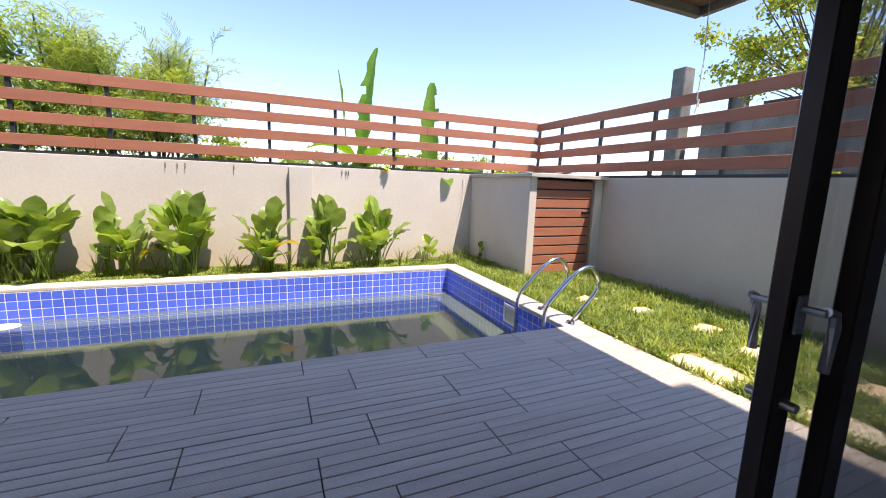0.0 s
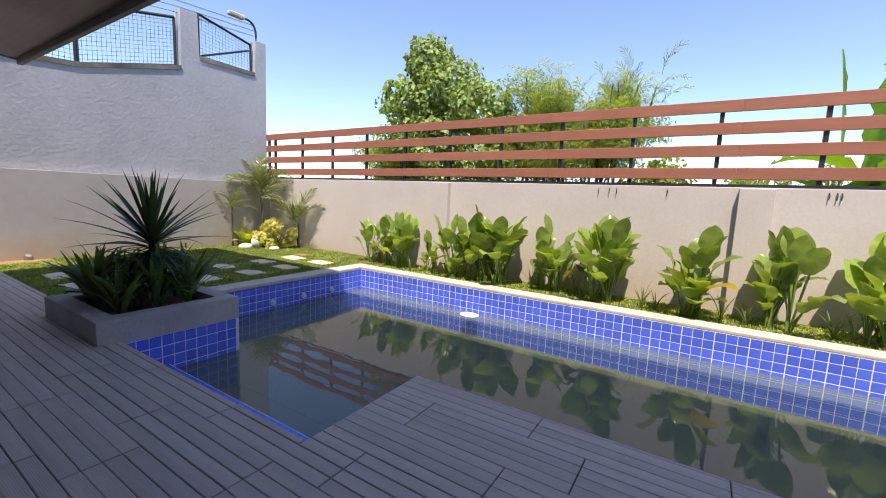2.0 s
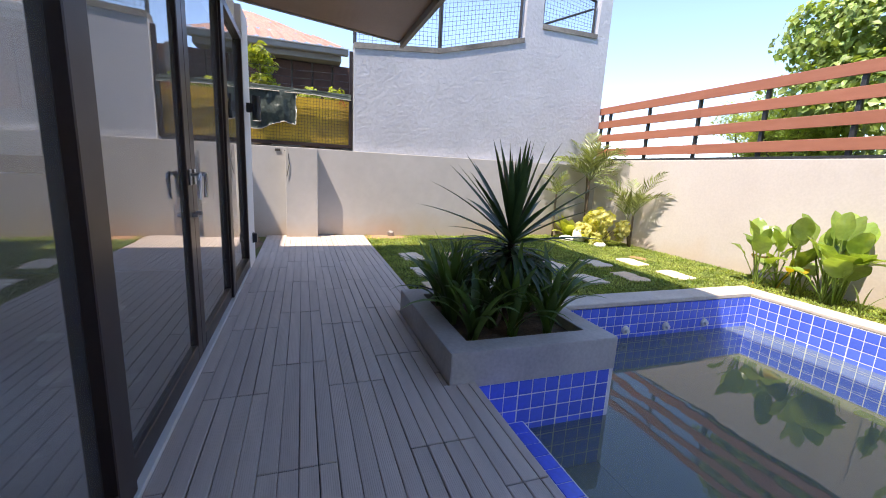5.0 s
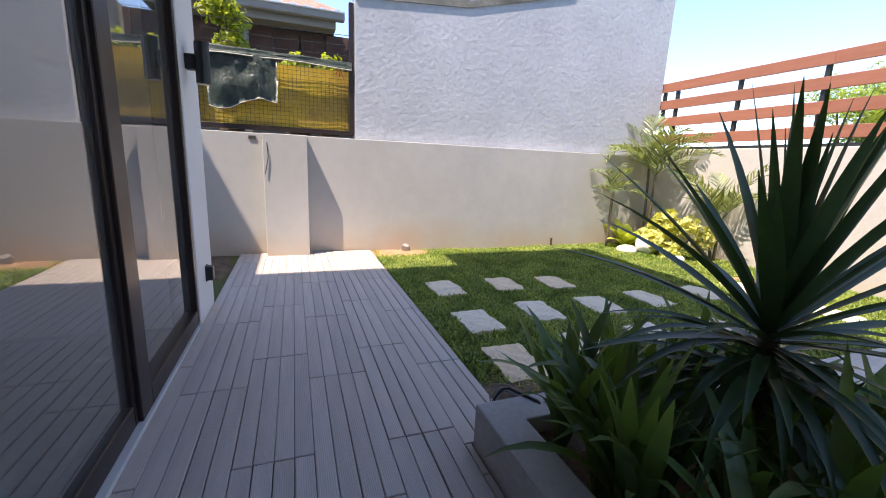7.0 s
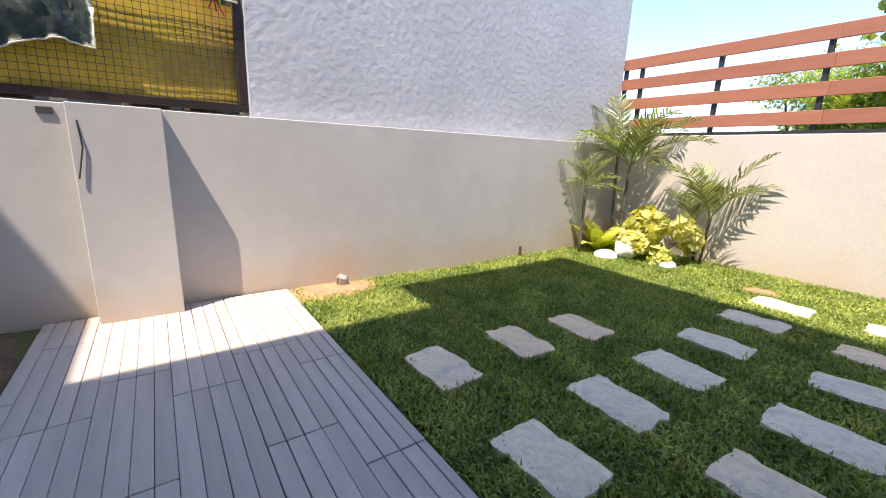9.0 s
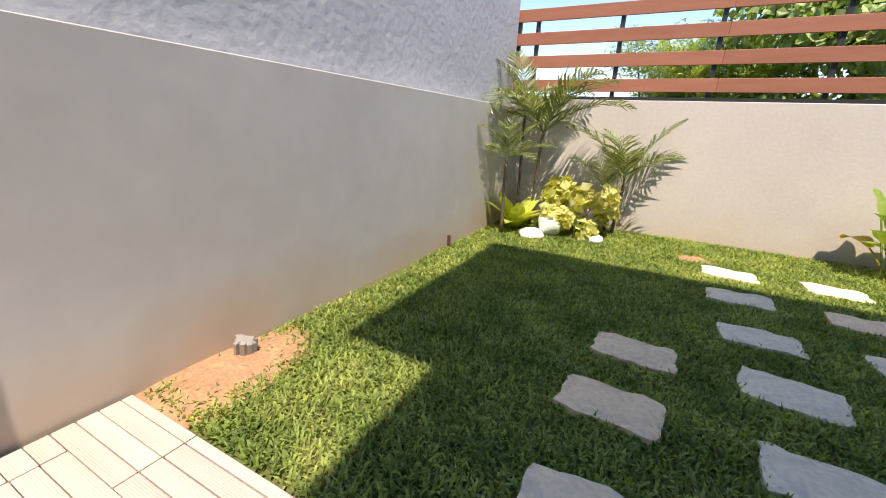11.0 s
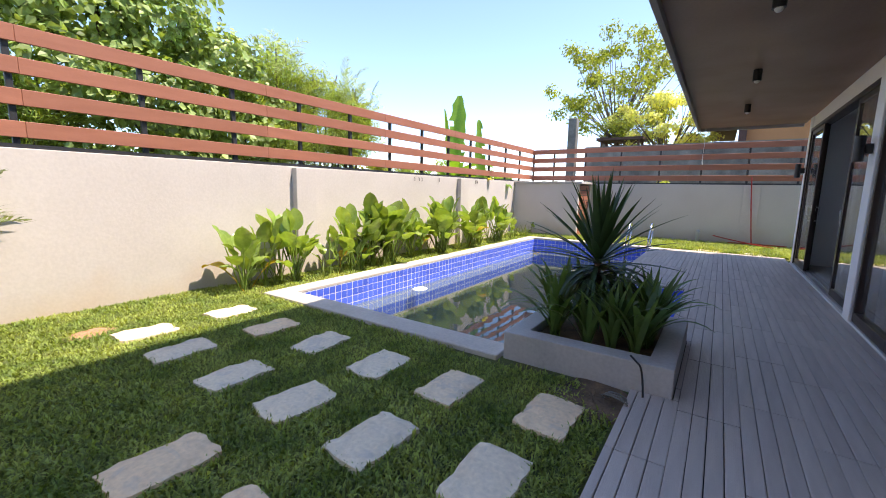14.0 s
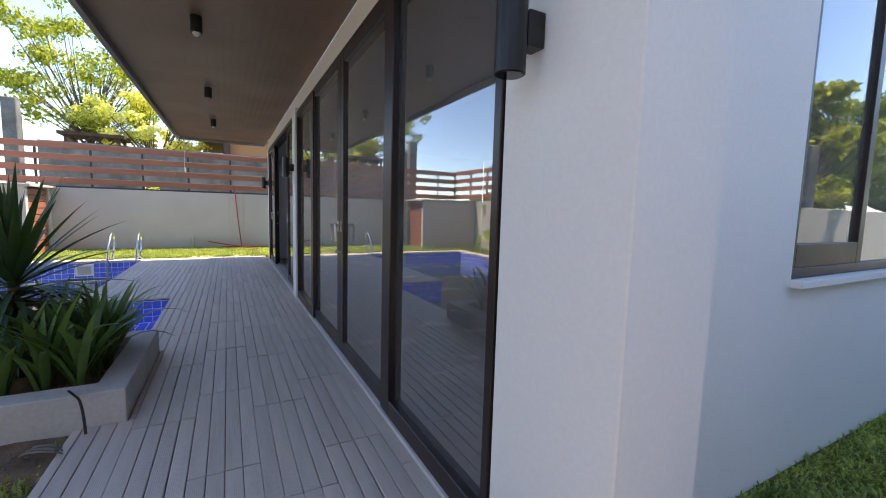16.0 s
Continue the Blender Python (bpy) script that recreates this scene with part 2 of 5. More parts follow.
def splash(m, color, height, amount):
    """Earth splashed up the foot of a wall, in uneven blotches."""
    nt = m.node_tree
    p = nt.nodes["Principled BSDF"]
    src = p.inputs["Base Color"].links[0].from_socket
    co, sep, ns = nt.nodes.new("ShaderNodeTexCoord"), nt.nodes.new("ShaderNodeSeparateXYZ"), nt.nodes.new("ShaderNodeTexNoise")
    ns.inputs["Scale"].default_value, ns.inputs["Detail"].default_value = 1.7, 4
    add, mr, mx = nt.nodes.new("ShaderNodeMath"), nt.nodes.new("ShaderNodeMapRange"), nt.nodes.new("ShaderNodeMix")
    add.operation = "MULTIPLY_ADD"
    add.inputs[1].default_value = -0.9
    nt.links.new(co.outputs["Object"], sep.inputs[0])
    nt.links.new(co.outputs["Object"], ns.inputs["Vector"])
    nt.links.new(ns.outputs["Fac"], add.inputs[0])
    nt.links.new(sep.outputs["Z"], add.inputs[2])
    mr.inputs["From Min"].default_value, mr.inputs["From Max"].default_value = -0.5, height - 0.45
    mr.inputs["To Min"].default_value, mr.inputs["To Max"].default_value = amount, 0.0
    nt.links.new(add.outputs[0], mr.inputs["Value"])
    mx.data_type = "RGBA"
    mx.inputs["B"].default_value = (*color, 1)
    nt.links.new(mr.outputs[0], mx.inputs["Factor"])
    nt.links.new(src, mx.inputs["A"])
    nt.links.new(mx.outputs["Result"], p.inputs["Base Color"])


splash(PLASTER, (0.55, 0.40, 0.27), 0.35, 0.45)
splash(PLASTER_GREY, (0.50, 0.36, 0.24), 0.40, 0.6)

def two_tone(m, other, share):
    """Some objects lean towards another colour, and thin grey veins run through all."""
    nt = m.node_tree
    p = nt.nodes["Principled BSDF"]
    src = p.inputs["Base Color"].links[0].from_socket
    info, pick, mx = nt.nodes.new("ShaderNodeObjectInfo"), nt.nodes.new("ShaderNodeMapRange"), nt.nodes.new("ShaderNodeMix")
    pick.inputs["From Min"].default_value, pick.inputs["From Max"].default_value = 1 - share - 0.15, 1 - share + 0.15
    pick.inputs["To Max"].default_value = 0.8
    mx.data_type, mx.blend_type = "RGBA", "MULTIPLY"
    mx.inputs["B"].default_value = (*other, 1)
    nt.links.new(info.outputs["Random"], pick.inputs["Value"])
    nt.links.new(pick.outputs[0], mx.inputs["Factor"])
    nt.links.new(src, mx.inputs["A"])
    co, mp, ns, vein, mv = (nt.nodes.new("ShaderNode" + k) for k in ("TexCoord", "VectorMath", "TexNoise", "MapRange", "Mix"))
    mp.operation = "ADD"
    nt.links.new(co.outputs["Object"], mp.inputs[0])
    nt.links.new(info.outputs["Location"], mp.inputs[1])
    ns.inputs["Scale"].default_value, ns.inputs["Detail"].default_value, ns.inputs["Distortion"].default_value = 5.0, 5, 1.2
    nt.links.new(mp.outputs[0], ns.inputs["Vector"])
    vein.inputs["From Min"].default_value, vein.inputs["From Max"].default_value = 0.56, 0.64
    vein.inputs["To Max"].default_value = 0.30
    nt.links.new(ns.outputs["Fac"], vein.inputs["Value"])
    mv.data_type = "RGBA"
    mv.inputs["B"].default_value = (0.42, 0.41, 0.40, 1)
    nt.links.new(vein.outputs[0], mv.inputs["Factor"])
    nt.links.new(mx.outputs["Result"], mv.inputs["A"])
    nt.links.new(mv.outputs["Result"], p.inputs["Base Color"])


two_tone(STONE, (0.98, 0.82, 0.68), 0.45)


# ---- builders ----
def slab(bm, x0, x1, y0, y1, z0, z1, bevel=0.0, turn=None):
    vs = bmesh.ops.create_cube(bm, size=1, matrix=Matrix.LocRotScale(((x0 + x1) / 2, (y0 + y1) / 2, (z0 + z1) / 2), None, (x1 - x0, y1 - y0, z1 - z0)))["verts"]
    if bevel:
        es = list({e for v in vs for e in v.link_edges})
        got = bmesh.ops.bevel(bm, geom=es, offset=bevel, segments=1, affect="EDGES", profile=0.6)
        vs = list({v for f in got["faces"] for v in f.verts})
    if turn is not None:
        bmesh.ops.transform(bm, matrix=turn, verts=vs)
    return vs


def rod(bm, a, b, r, r2=None, n=8):
    a, b = Vector(a), Vector(b)
    m = Matrix.Translation((a + b) / 2) @ (b - a).to_track_quat("Z", "Y").to_matrix().to_4x4()
    return bmesh.ops.create_cone(bm, cap_ends=True, segments=n, radius1=r, radius2=r if r2 is None else r2, depth=(b - a).length, matrix=m)["verts"]


def finish(name, bm, mat, smooth=False):
    me = bpy.data.meshes.new(name)
    bm.to_mesh(me)
    bm.free()
    me.materials.append(mat)
    if smooth:
        me.shade_smooth()
    return me


def part(name, bm, mat, parent, label="", smooth=False):
    ob = new(name, bm if isinstance(bm, bpy.types.Mesh) else finish(name, bm, mat, smooth))
    ob.parent = parent
    if label:
        tagged(ob, label)
    return ob


def boxes(name, mat, parent, *dims, bevel=0.0, label=""):
    bm = bmesh.new()
    for d in dims:
        slab(bm, *d, bevel=bevel)
    return part(name, bm, mat, parent, label)


def structure(name, mat, label, *dims, bevel=0.0, category="wall"):
    return tagged(boxes(name, mat, None, *dims, bevel=bevel), label, category, kind="structure")


def thing(name, label, category, place=(0, 0, 0), group="", kind=""):
    ob = new(name)
    ob.location = place
    ob.empty_display_size = 0.1
    return tagged(ob, label, category, group, kind)


def tube(bm, pts, r, n=8):
    """A pipe along points."""
    pts = [Vector(p) for p in pts]
    rings = []
    for i, p in enumerate(pts):
        d = (pts[min(i + 1, len(pts) - 1)] - pts[max(i - 1, 0)]).normalized()
        q = d.to_track_quat("Z", "Y")
        rings.append([bm.verts.new(p + q @ Vector((r * math.cos(2 * math.pi * k / n), r * math.sin(2 * math.pi * k / n), 0))) for k in range(n)])
    for a, b in zip(rings, rings[1:]):
        for k in range(n):
            bm.faces.new((a[k], a[(k + 1) % n], b[(k + 1) % n], b[k]))
    bm.faces.new(rings[0][::-1])
    bm.faces.new(rings[-1])
    return bm


def arc(p0, p1, p2, n=10):
    """A bent line from p0 by p1 to p2."""
    p0, p1, p2 = Vector(p0), Vector(p1), Vector(p2)
    return [(1 - u) ** 2 * p0 + 2 * u * (1 - u) * p1 + u * u * p2 for u in (i / n for i in range(n + 1))]


def raw(name, verts, faces, mat, smooth=True):
    me = bpy.data.meshes.new(name)
    me.from_pydata([tuple(v) for v in verts], [], [tuple(f) for f in faces])
    me.materials.append(mat)
    if smooth:
        me.shade_smooth()
    me.update()
    return me


# ---- plan ----
NORTH, WEST, EAST = 7.22, -9.5, 5.0
WALL_TOP = 1.60
HOUSE = 0.56
POOL_W, POOL_E, POOL_N, POOL_S, POOL_NOTCH = -5.23, 2.60, 6.12, 3.15, 2.16
NOTCH_W, NOTCH_E = -4.15, -1.81
WATER_Z = -0.385

# ---- ground: one sheet with the pool let in ----
gx = [-3000, POOL_W, NOTCH_W, NOTCH_E, POOL_E, 3000]
gy = [-3000, POOL_NOTCH, POOL_S, POOL_N, 3000]
gv = [(x, y, -0.03) for y in gy for x in gx]
gf = []
for j in range(4):
    for i in range(5):
        hole = (j == 2 and 1 <= i <= 3) or (j == 1 and i == 2)
        if not hole:
            gf.append((j * 6 + i, j * 6 + i + 1, (j + 1) * 6 + i + 1, (j + 1) * 6 + i))
tagged(new("ground", raw("ground", gv, gf, LAWN, False)), "green lawn and bare earth ground of the garden", "ground", kind="structure")

# ---- boundary walls ----
wall_north = structure("wall_north", PLASTER, "beige plastered garden boundary wall with flat top", (WEST - 0.2, EAST + 0.2, NORTH, NORTH + 0.16, -0.3, WALL_TOP), bevel=0.006)
for i, x in enumerate((-4.45, 0.20)):
    structure("pilaster_north", PLASTER, "shallow beige plastered pilaster on the boundary wall", (x, x + 0.36, NORTH - 0.11, NORTH - 0.002, -0.1, WALL_TOP - 0.02), bevel=0.004, category="pilaster")
structure("wall_cap", STEEL_DARK, "dark steel channel along the top of the wall", (WEST, EAST + 0.16, NORTH + 0.02, NORTH + 0.13, WALL_TOP + 0.002, WALL_TOP + 0.04), category="wall cap")
wall_east = structure("wall_east", PLASTER, "grey-beige plastered garden boundary wall in shade", (EAST, EAST + 0.16, -9.0, NORTH - 0.002, -0.3, WALL_TOP - 0.02), bevel=0.006)
structure("pilaster_east", PLASTER, "shallow plastered pilaster on the boundary wall", (EAST - 0.04, EAST - 0.002, 1.05, 1.4, -0.1, WALL_TOP - 0.04), bevel=0.004, category="pilaster")
structure("wall_cap_east", STEEL_DARK, "dark steel channel along the top of the wall", (EAST + 0.02, EAST + 0.13, -9.0, NORTH - 0.01, WALL_TOP - 0.018, WALL_TOP + 0.02), category="wall cap")
wall_west = structure("wall_west", PLASTER_GREY, "grey plastered low garden wall with a lit ledge", (WEST - 0.12, WEST, -20.0, NORTH - 0.002, -0.3, 1.475), bevel=0.005)
structure("pier_west", PLASTER_GREY, "flat plastered pier on the low wall", (WEST + 0.002, WEST + 0.20, 0.94, 1.44, -0.05, 1.47), bevel=0.005, category="pier")

# tall neighbouring wall with a stepped top
TALL = WEST - 0.14
bm = bmesh.new()
prof = [(2.06, 1.2), (7.24, 1.2), (7.24, 4.85), (6.98, 4.85), (6.94, 4.02), (5.66, 4.02), (5.64, 4.95), (5.30, 4.95), (5.28, 3.72), (3.6, 3.30), (2.06, 3.18)]
va = [bm.verts.new((TALL, y, z)) for y, z in prof]
vb = [bm.verts.new((TALL - 0.22, y, z)) for y, z in prof]
bm.faces.new(va)
bm.faces.new(vb[::-1])
for k in range(len(prof)):
    j = (k + 1) % len(prof)
    bm.faces.new((va[k], vb[k], vb[j], va[j]))
bmesh.ops.recalc_face_normals(bm, faces=bm.faces)
wall_tall = tagged(part("wall_tall", bm, ROUGHCAST, None), "tall blue-grey rough rendered neighbouring wall with stepped top", "wall", kind="structure")
for (ya, za), (yb, zb) in (((2.06, 3.18), (3.6, 3.30)), ((3.6, 3.30), (5.28, 3.72)), ((5.66, 4.02), (6.94, 4.02))):
    bm = bmesh.new()
    va = [bm.verts.new((x, y, z)) for x in (TALL + 0.02, TALL - 0.24) for y, z in ((ya, za), (yb, zb), (yb, zb + 0.09), (ya, za + 0.09))]
    for f in ((0, 1, 2, 3), (7, 6, 5, 4), (0, 4, 5, 1), (1, 5, 6, 2), (2, 6, 7, 3), (3, 7, 4, 0)):
        bm.faces.new([va[i] for i in f])
    bmesh.ops.recalc_face_normals(bm, faces=bm.faces)
    tagged(part("wall_cap_tall", bm, OLDCONC, None), "rough weathered cement capping of the tall wall", "wall cap", kind="structure")
structure("wall_tall_foot", ROUGHCAST, "rough rendered foot of the neighbouring wall", (TALL - 0.22, TALL - 0.004, -20.0, 7.36, -0.3, 1.2))

# ---- pool shell ----
def pool_wall(name, x0, x1, y0, y1, z0=-1.4, z1=-0.03):
    return structure(name, GROUT, "white-grouted backing of the blue tiled pool side", (x0, x1, y0, y1, z0, z1), category="pool wall")


pw_n = pool_wall("pool_wall_north", POOL_W - 0.15, POOL_E + 0.15, POOL_N, POOL_N + 0.15)
pw_w = pool_wall("pool_wall_west", POOL_W - 0.15, POOL_W, POOL_S, POOL_N - 0.002)
pw_e = pool_wall("pool_wall_east", POOL_E, POOL_E + 0.15, POOL_S, POOL_N - 0.002)
pw_p = pool_wall("pool_wall_planter", NOTCH_W - 0.1, NOTCH_W, POOL_NOTCH, POOL_S + 0.03)
pw_s = pool_wall("pool_wall_south", NOTCH_W, NOTCH_E, POOL_NOTCH - 0.1, POOL_NOTCH)
pw_t = pool_wall("pool_wall_terrace", NOTCH_E + 0.002, POOL_E, POOL_S - 0.1, POOL_S - 0.002)
pw_t2 = pool_wall("pool_wall_terrace_side", NOTCH_E, NOTCH_E + 0.1, POOL_NOTCH, POOL_S - 0.11)
pw_ws = pool_wall("pool_wall_planter_side", POOL_W, NOTCH_W - 0.1, POOL_S - 0.1, POOL_S + 0.03)
structure("pool_floor", TILE, "blue tiled pool floor", (POOL_W, POOL_E, POOL_NOTCH, POOL_N, -1.5, -1.4), category="pool floor")
ledge = structure("pool_ledge", GROUT, "blue tiled narrow ledge inside the pool", (NOTCH_W + 0.01, NOTCH_E - 0.002, POOL_NOTCH, POOL_NOTCH + 0.345, -1.4, -0.315), category="pool ledge")
water = tagged(part("pool_water", raw("pool_water", [(POOL_W, POOL_S, WATER_Z), (NOTCH_W, POOL_S, WATER_Z), (NOTCH_W, POOL_NOTCH, WATER_Z), (NOTCH_E, POOL_NOTCH, WATER_Z), (NOTCH_E, POOL_S, WATER_Z),
    (POOL_E, POOL_S, WATER_Z), (POOL_E, POOL_N, WATER_Z), (POOL_W, POOL_N, WATER_Z)], [(0, 1, 4, 7), (1, 2, 3, 4), (4, 5, 6, 7)], WATER, False), WATER, None),
    "still murky green pool water mirroring wall and plants", "water", kind="structure")
water.visible_shadow = False
structure("pool_depth", MURK, "cloudy green depth of the pool water", (POOL_W + 0.002, POOL_E - 0.002, POOL_S, POOL_N - 0.002, -1.3, WATER_Z - 0.36), (NOTCH_W + 0.002, NOTCH_E - 0.002, POOL_NOTCH + 0.002, POOL_S - 0.002, -1.3, WATER_Z - 0.364), category="water")

# ---- coping ----
structure("coping_north", COPING, "cream stone coping along the pool", (POOL_W - 0.28, POOL_E + 0.28, POOL_N, POOL_N + 0.25, -0.028, 0.012), bevel=0.008, category="coping")
structure("coping_west", COPING, "cream stone coping along the pool", (POOL_W - 0.28, POOL_W, POOL_S + 0.05, POOL_N - 0.003, -0.06, 0.014), bevel=0.008, category="coping")
structure("coping_east", COPING, "cream stone coping along the pool", (POOL_E, POOL_E + 0.28, POOL_S + 0.005, POOL_N - 0.003, -0.028, 0.014), bevel=0.008, category="coping")

# ---- planter ----
planter = thing("planter_box", "low grey cement planter box beside pool and deck", "planter", (-4.785, 2.58, 0))
PX0, PX1, PY0, PY1 = -0.645, 0.645, -0.59, 0.60
bm = bmesh.new()
ring = []
for x0, x1, y0, y1, z in ((PX0, PX1, PY0, PY1, -0.03), (PX0, PX1, PY0, PY1, 0.195), (PX0 + 0.16, PX1 - 0.16, PY0 + 0.16, PY1 - 0.16, 0.195), (PX0 + 0.16, PX1 - 0.16, PY0 + 0.16, PY1 - 0.16, 0.0)):
    ring.append([bm.verts.new(c) for c in ((x0, y0, z), (x1, y0, z), (x1, y1, z), (x0, y1, z))])
for lo, hi in zip(ring, ring[1:]):
    for k in range(4):
        bm.faces.new((lo[k], lo[(k + 1) % 4], hi[(k + 1) % 4], hi[k]))
bmesh.ops.recalc_face_normals(bm, faces=bm.faces)
bmesh.ops.bevel(bm, geom=[e for e in bm.edges if len(e.link_faces) == 2], offset=0.01, segments=2, affect="EDGES", profile=0.6)
part("rim", bm, CONCRETE, planter)
boxes("soil", SOIL, planter, (PX0 + 0.162, PX1 - 0.162, PY0 + 0.162, PY1 - 0.162, -0.02, 0.12))

# ---- house ----
structure("house_wall_beam", WHITE, "white painted wall band above the sliding doors", (-7.18, 2.098, HOUSE - 0.2, HOUSE, 2.58, 2.80), category="wall")
structure("house_pier_west", WHITE, "white painted pier at the house corner", (-7.666, -7.15, 0.265, HOUSE + 0.06, -0.05, 2.80), bevel=0.006)
structure("house_pier_middle", WHITE, "light grey painted pier between the sliding doors", (-2.46, -2.2, HOUSE - 0.2, HOUSE + 0.07, -0.05, 2.578), bevel=0.006)
structure("house_pier_east", WHITE, "white painted wall end of the house", (2.1, 2.35, -5.4, HOUSE + 0.02, -0.05, 2.80), bevel=0.006)
structure("house_wall_west_low", WHITE, "white painted side wall of the house below the window", (-7.37, -7.17, -7.9, 0.263, -0.05, 0.98))
structure("house_wall_west_high", WHITE, "white painted side wall of the house above the window", (-7.37, -7.17, -7.9, 0.263, 2.66, 2.80))
structure("house_wall_west_side", WHITE, "white painted side wall of the house beside the window", (-7.37, -7.17, -0.95, 0.263, 0.98, 2.66))
structure("house_wall_west_far", WHITE, "white painted side wall of the house", (-7.37, -7.17, -7.9, -3.2, 0.98, 2.66))
structure("house_wall_back", WHITE, "white painted inner wall of the house", (-7.37, 2.35, -8.1, -7.9, -0.05, 6.4))
structure("house_wall_inner", WHITE, "white painted inner room wall", (-7.16, 2.09, -5.6, -5.4, 0.0, 2.78))
structure("floor", FLOORTILE, "pale tiled floor inside the house", (-7.16, 2.09, -5.4, HOUSE - 0.09, -0.05, 0.0), category="floor")
structure("ceiling", WHITE, "white painted ceiling inside the house", (-7.16, 2.09, -7.89, HOUSE - 0.21, 2.785, 2.90), category="ceiling")
def eaves_sheet(name, mat, label, category, plan, z0, z1):
    """A flat piece with a slanted western end."""
    bm = bmesh.new()
    lo, hi = [bm.verts.new((x, y, z0)) for x, y in plan], [bm.verts.new((x, y, z1)) for x, y in plan]
    bm.faces.new(lo[::-1])
    bm.faces.new(hi)
    for k in range(4):
        bm.faces.new((lo[k], lo[(k + 1) % 4], hi[(k + 1) % 4], hi[k]))
    return tagged(part(name, bm, mat, None), label, category, kind="structure")


EAVES = [(-7.0, HOUSE + 0.002), (3.02, HOUSE + 0.002), (3.02, 2.40), (-7.6, 2.40)]
eaves_sheet("soffit", SOFFIT, "dark brown panelled eaves soffit", "soffit", EAVES, 2.805, 2.86)
eaves_sheet("eaves_roof", TRIMGREY, "flat eaves roof over the walkway", "roof", EAVES, 2.862, 3.04)
eaves_sheet("fascia_west", TRIMGREY, "taupe painted eaves fascia board", "fascia", [(-7.05, HOUSE + 0.002), (-7.002, HOUSE + 0.002), (-7.603, 2.40), (-7.65, 2.40)], 2.795, 3.05)
structure("fascia", TRIMGREY, "taupe painted eaves fascia board", (-7.63, 3.05, 2.402, 2.455, 2.74, 3.05), bevel=0.004, category="fascia")
structure("fascia_side", TRIMGREY, "taupe painted eaves fascia board", (3.022, 3.07, HOUSE + 0.03, 2.40, 2.74, 3.05), bevel=0.004, category="fascia")
structure("upper_wall", WHITE, "white painted upper storey of the house", (-7.1, 2.35, 0.2, 0.4, 3.05, 6.4), (-7.1, -6.9, -7.9, 0.19, 2.95, 6.4), (2.15, 2.35, -7.9, 0.19, 2.95, 6.4), category="wall")
structure("upper_floor", WHITE, "floor slab of the upper storey", (-7.37, 2.35, -7.9, 0.35, 2.91, 3.03), category="floor")
# main roof, seen by its shadow
structure("main_roof", TRIMGREY, "flat main roof of the house", (-7.78, 3.62, 0.3, 2.69, 6.45, 6.55), (-7.17, 3.7, -1.0, 0.298, 6.45, 6.55), (-7.17, 4.0, -2.0, -1.002, 6.45, 6.55), (-9.3, 4.0, -9.0, -2.002, 6.45, 6.55), category="roof")
structure("door_sill", CONCRETE, "grey cement sill along the sliding doors", (-7.1, 2.1, HOUSE - 0.14, HOUSE + 0.06, -0.03, 0.012), bevel=0.004, category="sill")

structure("threshold_strip", PVC, "thin white strip between door sill and deck", (-7.1, 2.1, HOUSE + 0.061, HOUSE + 0.0625, -0.03, 0.018), (-7.1, 2.1, HOUSE + 0.03, HOUSE + 0.06, 0.0125, 0.018), category="threshold")


def leaf_door(name, x0, x1, y, label, handle=None, thick=0.045, stile=0.075, inner=(0, 0)):
    """A sliding glass leaf: two stiles, two rails, a pane, and a handle at one stile."""
    d = thing(name, label, "door", (x0, y, 0.03), "sliding doors", "structure")
    w, h = x1 - x0, 2.48
    sa, sb = inner[0] or stile, inner[1] or stile
    for nm, q in (("stile", (0, sa, 0, h)), ("stile", (w - sb, w, 0, h)), ("rail", (sa + 0.001, w - sb - 0.001, 0, 0.10)), ("rail", (sa + 0.001, w - sb - 0.001, h - 0.07, h))):
        boxes(nm, FRAME, d, (q[0], q[1], -thick / 2, thick / 2, q[2], q[3]), bevel=0.004)
    pane = boxes("pane", GLASS, d, (sa - 0.01, w - sb + 0.01, -0.004, 0.004, 0.09, h - 0.06), label="dark tinted glass pane")
    pane.visible_shadow = False
    if handle is not None:
        hx = stile / 2 if handle == 0 else w - stile / 2
        bm = bmesh.new()
        for s in (1, -1):
            slab(bm, hx - 0.018, hx + 0.018, s * (thick / 2 + 0.005) - 0.004, s * (thick / 2 + 0.005) + 0.004, 1.04, 1.13, 0.003)
            rod(bm, (hx, s * (thick / 2), 1.10), (hx, s * (thick / 2 + 0.05), 1.10), 0.009)
            k = 0.05 if handle == 0 else -0.05
            tube(bm, [(hx, s * (thick / 2 + 0.05), 1.105), (hx + k * 0.4, s * (thick / 2 + 0.055), 1.10), (hx + k * 0.6, s * (thick / 2 + 0.055), 1.07), (hx + k * 0.6, s * (thick / 2 + 0.05), 0.965)], 0.0115)
        part("handle", bm, ALU, d, "grey metal lever handle")
        bm = bmesh.new()
        for s in (1, -1):
            rod(bm, (hx, s * thick / 2, 0.87), (hx, s * (thick / 2 + 0.03), 0.87), 0.013, 0.011, 12)
        part("lock", bm, ALU, d)
    return d


